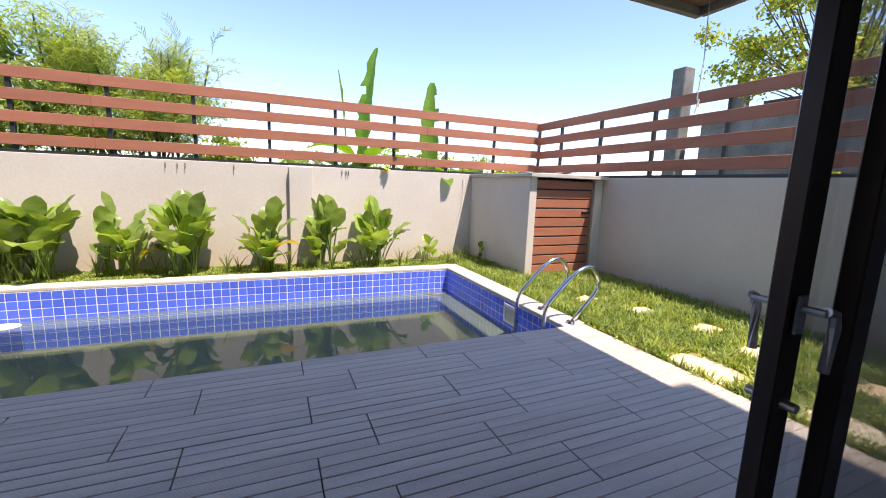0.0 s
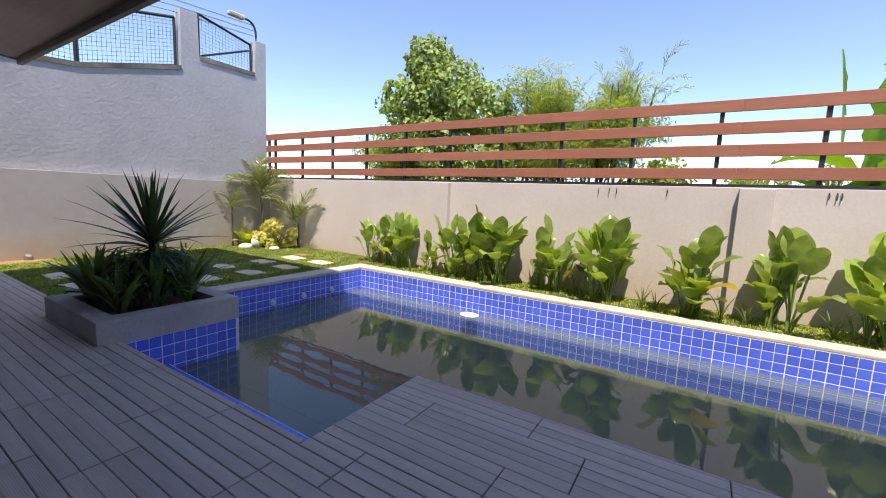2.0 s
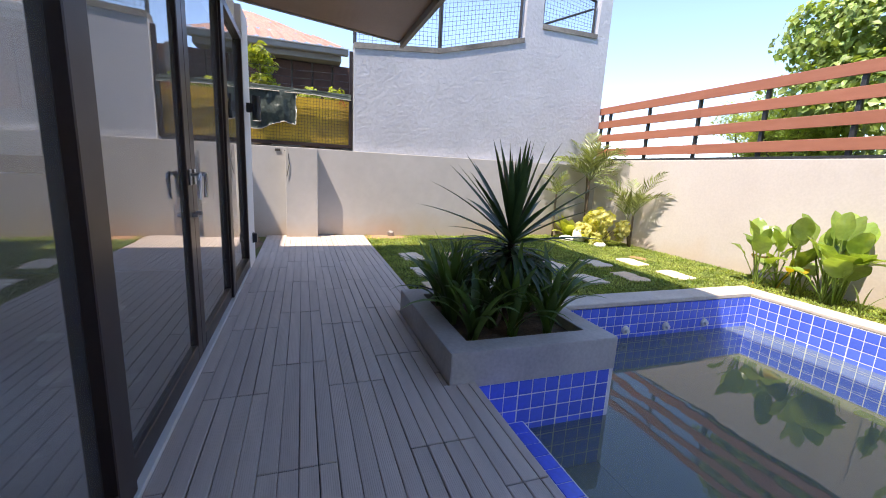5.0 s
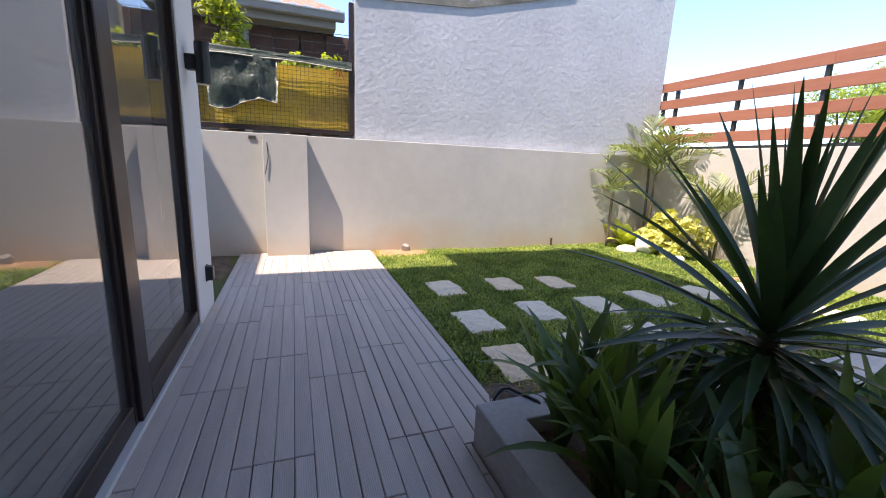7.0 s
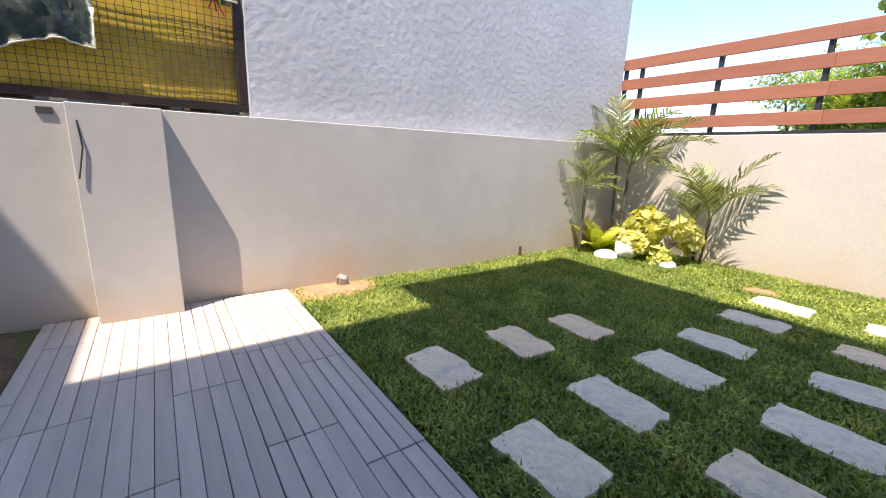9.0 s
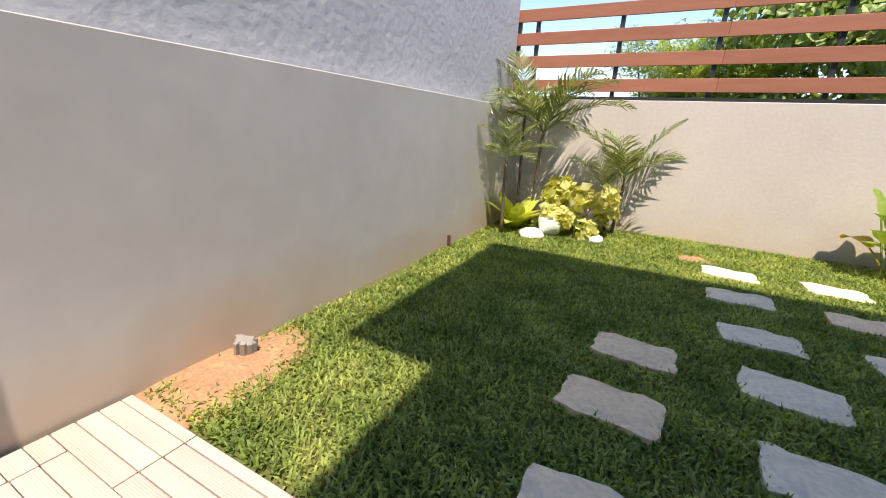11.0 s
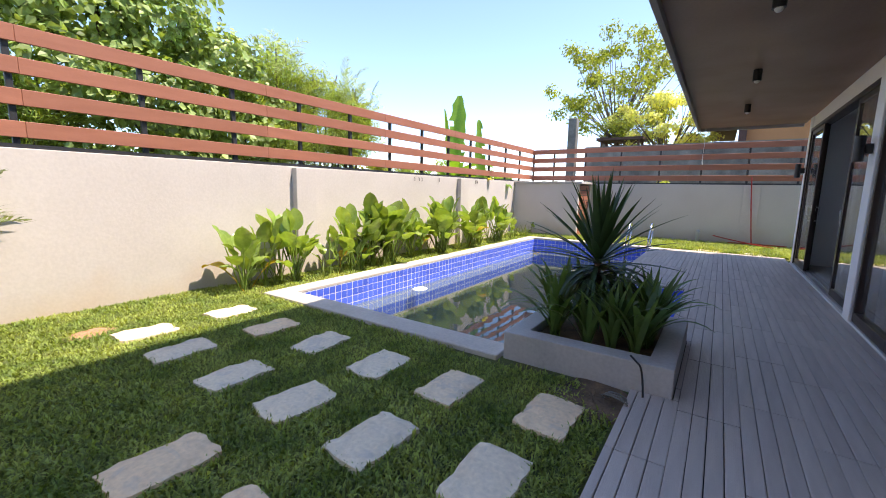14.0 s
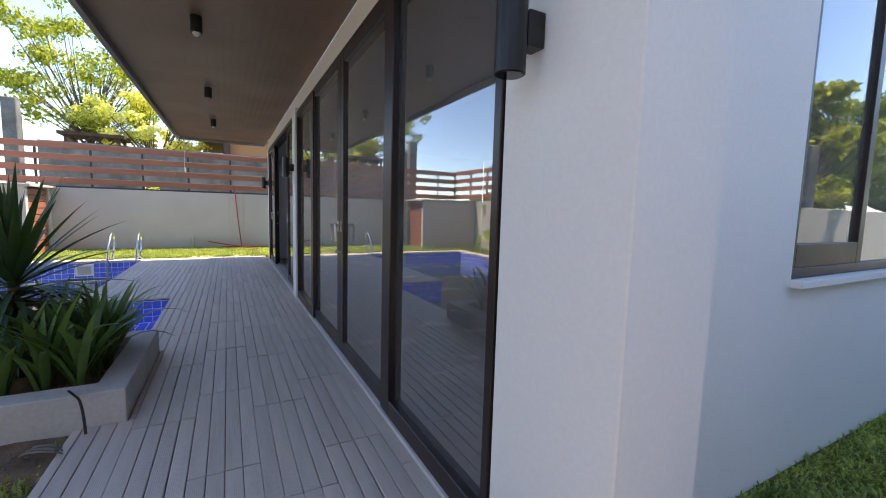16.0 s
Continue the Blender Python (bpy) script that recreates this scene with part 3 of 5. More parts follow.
def door_frame(name, x0, x1):
    d = thing(name, "dark brown aluminium sliding door frame", "door frame", (x0, HOUSE - 0.05, 0.012), kind="structure")
    w = x1 - x0
    for nm, q in (("jamb", (0, 0.05, 0, 2.56)), ("jamb", (w - 0.05, w, 0, 2.56)), ("head", (0.051, w - 0.051, 2.50, 2.56))):
        boxes(nm, FRAME, d, (q[0], q[1], -0.07, 0.075, q[2], q[3]), bevel=0.004)
    boxes("track", ALU, d, (0.051, w - 0.051, 0.05, 0.06, 0.002, 0.02), (0.051, w - 0.051, -0.02, -0.01, 0.002, 0.02), label="bare aluminium floor track")
    return d


door_frame("door_frame_west", -7.18, -2.46)
door_frame("door_frame_east", -2.2, 2.1)
CLOSED, OPENED = "closed dark-framed sliding glass door leaf", "open dark-framed sliding glass door leaf slid aside"
leaf_door("door_1", -7.13, -5.945, HOUSE + 0.012, CLOSED, None, thick=0.09, stile=0.045, inner=(0, 0.14))
leaf_door("door_2", -5.943, -4.823, HOUSE + 0.014, CLOSED, 1, thick=0.05, stile=0.10, inner=(0.03, 0))
leaf_door("door_3", -4.821, -3.682, HOUSE + 0.014, CLOSED, 0, thick=0.05, stile=0.10, inner=(0, 0.03))
leaf_door("door_4", -3.68, -2.51, HOUSE + 0.012, CLOSED, None, thick=0.09, stile=0.045, inner=(0.14, 0))
leaf_door("door_5", -2.15, -1.10, HOUSE - 0.015, OPENED, None)
leaf_door("door_6", -2.12, -1.00, HOUSE - 0.07, OPENED, 1)
leaf_door("door_7", 0.95, 2.03, HOUSE - 0.015, OPENED, 0)
leaf_door("door_8", 1.10, 2.05, HOUSE - 0.07, OPENED, None)

# side window of the house
win = thing("window_1", "dark brown aluminium sliding window in the white side wall", "window", (-7.33, -2.07, 0.99), kind="structure")
for nm, q in (("window_frame", (-1.12, -1.07, 0.05, 1.66)), ("window_frame", (1.07, 1.12, 0.05, 1.66)), ("window_frame", (-1.12, 1.12, 0.0, 0.05)), ("window_frame", (-1.12, 1.12, 1.61, 1.66)), ("mullion", (0.27, 0.34, 0.05, 1.61)), ("mullion", (-0.4, -0.34, 0.05, 1.61)), ("sash_rail", (0.34, 1.07, 0.052, 0.17))):
    boxes(nm, FRAME, win, (-0.03, 0.03, *q), bevel=0.003)
boxes("window_sill", WHITE, win, (-0.09, 0.1, -1.125, 1.125, -0.04, -0.003), bevel=0.003)
p_ = boxes("pane", GLASS, win, (-0.008, 0.0, -1.07, 1.07, 0.05, 1.61))
p_.visible_shadow = False

# ---- wall lamps, downlights, box ----
def wall_lamp(x, z, out):
    d = thing("wall_lamp", "black cylindrical up-down wall lamp on the house wall", "wall lamp", (x, out, z), "wall lamps")
    bm = bmesh.new()
    rod(bm, (0, 0.10, -0.13), (0, 0.10, 0.13), 0.045, n=24)
    part("body", bm, BLACK, d)
    boxes("bracket", BLACK, d, (-0.03, 0.03, 0.0, 0.06, -0.05, 0.05), bevel=0.004)
    bm = bmesh.new()
    rod(bm, (0, 0.10, -0.134), (0, 0.10, -0.128), 0.038, n=24)
    part("lens", bm, CLEAR, d)


wall_lamp(-7.31, 1.80, HOUSE + 0.062)
wall_lamp(-2.33, 1.80, HOUSE + 0.072)
wall_lamp(2.22, 1.80, HOUSE + 0.022)
for x in (-6.05, -4.24, -1.92, 0.35):
    d = thing("downlight", "black surface-mounted cylinder downlight under the soffit", "downlight", (x, 1.64, 2.803), "downlights")
    bm = bmesh.new()
    rod(bm, (0, 0, -0.13), (0, 0, 0), 0.045, n=20)
    part("body", bm, BLACK, d)
    bm = bmesh.new()
    bmesh.ops.create_uvsphere(bm, u_segments=16, v_segments=8, radius=0.03, matrix=Matrix.Translation((0, 0, -0.13)))
    part("lens", bm, PVC, d, "white lens", True)
box = thing("outlet_box", "small black weatherproof outlet box low on the wall", "outlet box", (-7.44, HOUSE + 0.062, 0.31))
boxes("cover", BLACK, box, (-0.035, 0.035, 0.0, 0.05, -0.055, 0.055), bevel=0.008)
boxes("back_plate", STEEL_DARK, box, (-0.04, 0.04, -0.001, 0.008, -0.06, 0.06))

# ---- slatted fences ----
def fence(name, length, posts, m, label):
    f = thing(name, label, "fence")
    f.matrix_world = m
    for z in (1.70, 1.99, 2.27, 2.55):
        n = max(1, round(length / 2.4))
        for k in range(n):
            boxes("slat", FENCE, f, (k * length / n + 0.0005, (k + 1) * length / n - 0.0005, -0.02, 0.005, z, z + 0.148), bevel=0.004)
    for x in posts:
        boxes("post", STEEL_DARK, f, (x - 0.025, x + 0.025, 0.008, 0.058, WALL_TOP + 0.02, 2.69), bevel=0.003)
    return f


fence("fence_north", 14.80, [0.08] + [0.33 + 1.035 * k for k in range(14)], pose(WEST - 0.22 + 0.0, 7.29, 0), "red-brown slatted fence on the north boundary wall")
fence("fence_east", 9.2, [0.03, 0.74, 1.76, 2.81, 3.87] + [4.9 + 1.03 * k for k in range(5)], pose(EAST + 0.07, 7.285, -0.02, 0, 0, -90), "red-brown slatted fence on the east boundary wall")

# ---- pump hut in the corner ----
hut = thing("pump_hut", "small grey plastered pump hut with slatted wooden door", "hut", (3.55, 5.25, 0))
boxes("wall", PLASTER, hut, (0, 0.13, 0, NORTH - 5.252, -0.05, 1.54), bevel=0.005)
boxes("roof_slab", CONCRETE, hut, (-0.05, EAST - 3.552, -0.1, NORTH - 5.252, 1.542, 1.60), bevel=0.006)
hd = boxes("door", STEEL_DARK, hut, (0.14, 1.26, 0.06, 0.09, 0.02, 1.52))
for k in range(10):
    boxes("door_slat", FENCE, hd, (0.145, 1.255, 0.035, 0.058, 0.035 + k * 0.149, 0.035 + k * 0.149 + 0.126), bevel=0.004)
boxes("latch", BLACK, hd, (1.06, 1.22, 0.015, 0.034, 0.98, 1.02), bevel=0.004)
boxes("jamb", PLASTER, hut, (1.28, EAST - 3.552, 0.0, 0.13, -0.05, 1.54), bevel=0.005)
# ---- paving stones, soil patches ----
def flagstone(name, seed, w=0.44, d=0.29, h=0.055):
    """An uneven slab with broken edges and a bumpy top."""
    rng = random.Random(seed)
    n = 7
    bm = bmesh.new()
    top = []
    for j in range(n):
        row = []
        for i in range(n + 2):
            x, y = (i / (n + 1) - 0.5) * w, (j / (n - 1) - 0.5) * d
            edge = i in (0, n + 1) or j in (0, n - 1)
            if edge:
                x += rng.uniform(-0.010, 0.010)
                y += rng.uniform(-0.010, 0.010)
                if i in (0, n + 1) and j in (0, n - 1):
                    x, y = x * rng.uniform(0.95, 0.995), y * rng.uniform(0.95, 0.995)
            z = h + 0.012 * noise.noise(Vector((x * 9, y * 9, seed))) + rng.uniform(-0.0025, 0.0025) - (0.008 if edge else 0)
            row.append(bm.verts.new((x, y, z)))
        top.append(row)
    for a, b in zip(top, top[1:]):
        for i in range(n + 1):
            bm.faces.new((a[i], a[i + 1], b[i + 1], b[i]))
    rim = top[0] + [r[-1] for r in top[1:]] + top[-1][-2::-1] + [r[0] for r in top[-2:0:-1]]
    low = [bm.verts.new((v.co.x * 1.02, v.co.y * 1.02, -0.03)) for v in rim]
    for k in range(len(rim)):
        j = (k + 1) % len(rim)
        bm.faces.new((rim[k], low[k], low[j], rim[j]))
    bmesh.ops.recalc_face_normals(bm, faces=bm.faces)
    return finish(name, bm, STONE)


stone_meshes = [flagstone("stepping_stone", s) for s in range(6)]
STONES = []
STONES += [(x, y, a, 1.0) for x, y, a in ((-7.62, 2.66, 3), (-7.63, 3.32, -5), (-7.57, 3.91, -1), (-6.76, 2.62, 2), (-6.84, 3.25, -3), (-6.84, 3.89, -6), (-6.88, 4.53, 2), (-6.90, 5.28, -2), (-6.90, 5.95, 1),
    (-6.07, 2.57, -1), (-6.12, 3.23, -2), (-6.14, 3.85, 3), (-6.13, 4.54, 4), (-6.15, 5.21, -2), (-6.13, 5.96, 5))]
STONES += [(3.6, 3.92, 30, 0.9), (3.9, 3.35, 10, 0.9), (4.02, 2.64, 20, 0.95), (3.12, 2.02, 78, 1.35), (3.85, 2.08, 10, 0.95), (3.92, 1.3, 5, 1.0), (3.15, 1.1, 85, 1.2)]
for k, (x, y, a, s) in enumerate(STONES):
    ob = new("stepping_stone", stone_meshes[k % 6])
    ob.matrix_world = pose(x, y, -0.045 if x < 0 else -0.06, random.uniform(-1.5, 1.5), random.uniform(-1.5, 1.5), a) @ Matrix.Diagonal((s, s, 1, 1))
    tagged(ob, "pale rough rectangular flagstone set in the lawn", "stepping stone", "stepping stones")


def patch(name, mat, label, cx, cy, rx, ry, z=-0.026, h=0.02, seed=0):
    """A low irregular heap of earth."""
    bm = bmesh.new()
    n, m = 22, 5
    mid = bm.verts.new((cx, cy, z + h))
    rings = []
    for r in range(1, m + 1):
        ring = []
        for k in range(n):
            a = 2 * math.pi * k / n
            f = (1 + 0.3 * noise.noise(Vector((math.cos(a) * 1.3, math.sin(a) * 1.3, seed)))) * r / m
            ring.append(bm.verts.new((cx + rx * f * math.cos(a), cy + ry * f * math.sin(a), z + h * (1 - (r / m) ** 2) * random.uniform(0.7, 1.2))))
        rings.append(ring)
    for k in range(n):
        bm.faces.new((mid, rings[0][k], rings[0][(k + 1) % n]))
        for a, b in zip(rings, rings[1:]):
            bm.faces.new((a[k], b[k], b[(k + 1) % n], a[(k + 1) % n]))
    return tagged(part(name, bm, mat, None), label, "soil", kind="structure")


patch("clay_patch", CLAY, "bare orange clay soil at the foot of the wall", -9.3, 2.6, 0.27, 0.52, h=0.03, seed=1)
patch("soil_patch", SOIL, "bare brown soil beside the planter", -5.68, 2.42, 0.32, 0.26, h=0.022, seed=2)
patch("soil_patch", SOIL, "bare brown soil between deck and wall", -8.9, 0.3, 0.7, 0.32, h=0.015, seed=3)
patch("clay_patch", CLAY, "bare orange clay soil at the edge of a flagstone", -7.18, 6.33, 0.20, 0.16, h=0.03, seed=4)
rock = new("broken_brick", flagstone("broken_brick", 11, 0.10, 0.06, 0.085))
rock.data.materials[0] = TRIMGREY
rock.matrix_world = pose(-9.38, 2.72, 0.0, 10, 5, 40)
tagged(rock, "small pale lump of mortar at the wall foot", "rubble")

# ---- deck of ribbed slats in panels ----
def deck_slats():
    regions = [(-9.48, -5.435, 2.235), (-5.435, -4.15, 1.985), (-4.15, -1.81, 2.155), (-1.81, 2.88, 3.155)]
    pitch, width = 0.0785, 0.9415
    rng = random.Random(77)
    meshes = {}
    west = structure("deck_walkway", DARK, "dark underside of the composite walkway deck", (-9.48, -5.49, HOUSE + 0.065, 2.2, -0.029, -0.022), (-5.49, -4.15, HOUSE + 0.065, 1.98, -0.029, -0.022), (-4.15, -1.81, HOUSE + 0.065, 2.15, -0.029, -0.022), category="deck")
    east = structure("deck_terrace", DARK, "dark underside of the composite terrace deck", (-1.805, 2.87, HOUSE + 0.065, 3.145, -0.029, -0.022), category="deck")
    top, k = 3.207, 0
    while top > HOUSE + 0.10:
        gap = rng.choice((0.002, 0.003, 0.003, 0.004, 0.006))
        row = k // 4
        spans = []
        for x0, x1, ymax in regions:
            y1, y0 = min(top, ymax), max(top - pitch, HOUSE + 0.063)
            if y1 < y0 + 0.012:
                continue
            if spans and abs(spans[-1][1] - x0) < 0.01 and abs(spans[-1][2] - y1) < 0.001:
                spans[-1][1] = x1
            else:
                spans.append([x0, x1, y1])
        # the panels of four slats are laid half-staggered, row by row
        start = 0.403 if row % 2 else 0.09
        for x0, x1, y1 in spans:
            first = math.floor((x0 - start) / width) * width + start
            a = x0
            while a < x1 - 0.01:
                while first <= a + 0.05:
                    first += width
                b = min(first, x1)
                g = gap if rng.random() < 0.7 else rng.choice((0.002, 0.006))
                ln, wd = round(b - a - 0.006, 3), round(y1 - y0 - g, 3)
                if ln > 0.03:
                    if (ln, wd) not in meshes:
                        bm = bmesh.new()
                        slab(bm, -ln / 2, ln / 2, -wd / 2, wd / 2, -0.02, 0.0, 0.003)
                        meshes[ln, wd] = finish("slat", bm, DECK)
                    ob = new("slat", meshes[ln, wd])
                    ob.parent = west if (a + b) / 2 < -1.81 else east
                    ob.location = ((a + b) / 2, (y0 + y1) / 2, rng.uniform(-0.0012, 0.0012))
                a = b
        top -= pitch
        k += 1


# ---- pool tiles ----
def tile_mesh(w, h):
    bm = bmesh.new()
    slab(bm, -w / 2, w / 2, -0.004, 0.004, -h / 2, h / 2, 0.002)
    return finish("tile", bm, TILE)


def tiles(owner, start, along, normal, length, rows=4, pitch=0.1039):
    """Tiles on a wall from its top down; every third joint is wider."""
    along, normal = Vector(along), Vector(normal)
    turn = Matrix((along, -normal, (0, 0, 1))).transposed().to_4x4()
    n = int(round(length / pitch))
    p = length / n
    full = tile_mesh(p - 0.006, 0.0968)
    for i in range(n):
        off = (i % 3 - 1) * -0.0013
        for j in range(rows):
            ob = new("tile", full)
            ob.parent = owner
            ob.matrix_basis = Matrix.Translation(Vector(start) + along * ((i + 0.5) * p + off) + normal * -0.0026 + Vector((0, 0, -0.034 - (j + 0.5) * 0.103))) @ turn


def sunk_tiles(owner, start, along, normal, length, rows=4, pitch=0.1039):
    """The rows of tiles below the water line, joined."""
    along, normal, start = Vector(along), Vector(normal), Vector(start)
    n = int(round(length / pitch))
    p = length / n
    V, F = [], []
    for i in range(n):
        for j in range(rows):
            c = start + along * ((i + 0.5) * p - (i % 3 - 1) * 0.0013) + normal * 0.0014 + Vector((0, 0, -0.034 - (j + 4.5) * 0.103))
            k = len(V)
            for out, q in ((-0.004, 1.0), (0.0, 0.97)):
                V += [c + normal * out + along * (u * q * (p - 0.006) / 2) + Vector((0, 0, w * q * 0.0484)) for u, w in ((-1, -1), (1, -1), (1, 1), (-1, 1))]
            F += [(k + 4, k + 5, k + 6, k + 7)] + [(k + a, k + (a + 1) % 4, k + 4 + (a + 1) % 4, k + 4 + a) for a in range(4)]
    ob = part("sunk_tiles", raw("sunk_tiles", V, F, TILE, False), TILE, owner)
    tagged(ob, kind="stuff")


for owner, start, along, normal, length in ((pw_n, (POOL_W, POOL_N, 0), (1, 0, 0), (0, -1, 0), POOL_E - POOL_W), (pw_w, (POOL_W, POOL_S, 0), (0, 1, 0), (1, 0, 0), POOL_N - POOL_S),
        (pw_e, (POOL_E, POOL_N, 0), (0, -1, 0), (-1, 0, 0), POOL_N - POOL_S), (pw_p, (NOTCH_W, POOL_NOTCH, 0), (0, 1, 0), (1, 0, 0), POOL_S - POOL_NOTCH)):
    sunk_tiles(owner, start, along, normal, length)
tiles(pw_n, (POOL_W, POOL_N, 0), (1, 0, 0), (0, -1, 0), POOL_E - POOL_W)
tiles(pw_w, (POOL_W, POOL_S, 0), (0, 1, 0), (1, 0, 0), POOL_N - POOL_S)
tiles(pw_e, (POOL_E, POOL_N, 0), (0, -1, 0), (-1, 0, 0), POOL_N - POOL_S)
tiles(pw_p, (NOTCH_W, POOL_NOTCH, 0), (0, 1, 0), (1, 0, 0), POOL_S - POOL_NOTCH)
tiles(pw_s, (NOTCH_E, POOL_NOTCH, 0), (-1, 0, 0), (0, 1, 0), NOTCH_E - NOTCH_W)
tiles(pw_t2, (NOTCH_E, POOL_S, 0), (0, -1, 0), (-1, 0, 0), POOL_S - POOL_NOTCH)
tiles(pw_t, (POOL_E, POOL_S, 0), (-1, 0, 0), (0, 1, 0), POOL_E - NOTCH_E)
bm = bmesh.new()
slab(bm, -0.049, 0.049, -0.049, 0.049, -0.004, 0.004, 0.002)
flat = finish("tile", bm, TILE)
for i in range(22):
    for j in range(3):
        ob = new("tile", flat)
        ob.parent = ledge
        ob.location = (NOTCH_W + 0.07 + i * 0.1035, POOL_NOTCH + 0.062 + j * 0.112, -0.314)
deck_slats()

# ---- pool fittings ----
for y in (4.32, 4.86, 5.42):
    j = thing("pool_jet", "round white plastic pool inlet nozzle in the tiles", "pool inlet", (POOL_W + 0.004, y, -0.29), "pool inlets")
    bm = bmesh.new()
    rod(bm, (0, 0, 0), (0.02, 0, 0), 0.045, 0.04, 20)
    part("flange", bm, PVC, j)
    bm = bmesh.new()
    rod(bm, (0.018, 0, 0), (0.05, 0, 0), 0.024, 0.02, 16)
    part("nozzle", bm, PVC, j)
sk = thing("pool_skimmer", "white plastic skimmer opening in the pool side", "skimmer", (POOL_E - 0.006, 4.11, -0.17))
boxes("skimmer_frame", PVC, sk, (-0.012, 0.0, -0.15, -0.11, -0.13, 0.11), (-0.012, 0.0, 0.11, 0.15, -0.13, 0.11), (-0.012, 0.0, -0.11, 0.11, 0.07, 0.11), (-0.012, 0.0, -0.11, 0.11, -0.13, -0.1), bevel=0.003)
boxes("flap", ALU, sk, (-0.006, -0.001, -0.109, 0.109, -0.099, 0.069))
fl = thing("pool_lamp", "white round pool lamp just breaking the water", "pool lamp", (-2.9, POOL_N - 0.16, WATER_Z))
bm = bmesh.new()
bmesh.ops.create_uvsphere(bm, u_segments=24, v_segments=10, radius=0.15, matrix=Matrix.Diagonal((1, 0.8, 0.14, 1)))
part("lamp_face", bm, PVC, fl, smooth=True)

# stainless ladder
lad = thing("pool_ladder", "stainless steel pool ladder with two hooped rails", "ladder", (2.7, 3.44, 0))
for y in (-0.243, 0.243):
    bm = bmesh.new()
    pts = [(-0.32, y, -1.0), (-0.31, y, 0.08)] + arc((-0.31, y, 0.12), (-0.30, y, 0.22), (-0.22, y, 0.29), 5) + arc((-0.08, y, 0.425), (0.10, y, 0.62), (0.24, y, 0.585), 6) + arc((0.28, y, 0.55), (0.42, y, 0.42), (0.30, y, 0.28), 8) + [(0.2, y, 0.18), (0.025, y, 0.014)]
    tube(bm, pts, 0.021, 12)
    part("rail", bm, CHROME, lad, smooth=True)
    bm = bmesh.new()
    rod(bm, (0.022, y, 0.012), (0.022, y, 0.035), 0.05, 0.04, 16)
    part("flange", bm, CHROME, lad)
for z in (-0.35, -0.62, -0.9):
    boxes("tread", CHROME, lad, (-0.36, -0.28, -0.225, 0.225, z - 0.012, z + 0.012), bevel=0.006)

# ---- lawn blades ----
def blades(name, label, areas, holes, seed, density, length, soft=()):
    rng = np.random.default_rng(seed)
    V, F = [], []
    base = 0
    for x0, x1, y0, y1, dens in areas:
        n = int((x1 - x0) * (y1 - y0) * density * dens)
        x, y = rng.uniform(x0, x1, n), rng.uniform(y0, y1, n)
        keep = np.ones(n, bool)
        for hx, hy, hw, hd in soft:
            keep &= np.hypot((x - hx) / hw, (y - hy) / hd) > rng.uniform(0.35, 1.25, n)
        for hx, hy, hw, hd in holes:
            keep &= ~((abs(x - hx) < hw * rng.uniform(0.85, 1.02, n)) & (abs(y - hy) < hd * rng.uniform(0.85, 1.02, n)))
        clump = np.sin(x * 5.1 + np.sin(y * 4.3) * 2) * np.sin(y * 6.2 + np.sin(x * 3.7) * 2)
        keep &= rng.uniform(-1.6, 1.0, n) < clump + 0.75
        x, y = x[keep], y[keep]
        n = len(x)
        a, ln = rng.uniform(0, 2 * np.pi, n), length * rng.uniform(0.55, 1.35, n)
        lean, w = rng.uniform(0.45, 1.35, n), rng.uniform(0.0032, 0.0075, n)
        dx, dy = np.cos(a), np.sin(a)
        px, py = -dy * w, dx * w
        z0 = np.full(n, -0.035)
        h1, r1 = ln * 0.6 * np.cos(lean * 0.6), ln * 0.6 * np.sin(lean * 0.6)
        h2, r2 = h1 + ln * 0.4 * np.cos(lean * 1.4), r1 + ln * 0.4 * np.sin(lean * 1.4)
        P = np.stack([np.stack([x - px, y - py, z0], 1), np.stack([x + px, y + py, z0], 1),
                      np.stack([x + dx * r1 + px, y + dy * r1 + py, z0 + h1], 1), np.stack([x + dx * r1 - px, y + dy * r1 - py, z0 + h1], 1),
                      np.stack([x + dx * r2, y + dy * r2, z0 + h2], 1)], 1).reshape(-1, 3)
        k = np.arange(n)[:, None] * 5 + base
        V.append(P)
        F += np.concatenate([k, k + 1, k + 2, k + 3], 1).tolist()
        F += np.concatenate([k + 3, k + 2, k + 4], 1).tolist()
        base += n * 5
    me = bpy.data.meshes.new(name)
    me.from_pydata(np.concatenate(V).tolist(), [], F)
    me.materials.append(GRASS)
    return tagged(new(name, me), label, "grass", kind="stuff")


stone_holes = [(x, y, 0.215 * s, 0.14 * s) if abs(a) < 45 else (x, y, 0.14 * s, 0.215 * s) for x, y, a, s in STONES]
blades("lawn_grass", "short dense green carpet grass of the lawn", [(-9.46, -5.52, 2.26, 7.2, 1.0), (-9.3, -7.39, -4.5, -0.1, 0.8)], stone_holes, 3, 11000, 0.05, [(-9.33, 2.62, 0.27, 0.55), (-5.66, 2.36, 0.34, 0.30), (-7.18, 6.33, 0.18, 0.14), (-9.46, 4.2, 0.12, 0.9), (-5.55, 3.3, 0.08, 0.5), (-5.4, 2.3, 0.2, 0.1)])
blades("border_grass", "thin dry grass of the planting strip", [(-5.5, 3.5, 6.39, 7.18, 1.0)], [], 4, 4200, 0.045)
blades("side_grass", "longer sunlit grass beside the deck", [(2.9, 4.3, -3.0, 7.2, 1.0), (4.3, 4.95, -3.0, 7.2, 0.6)], stone_holes, 5, 5000, 0.12)

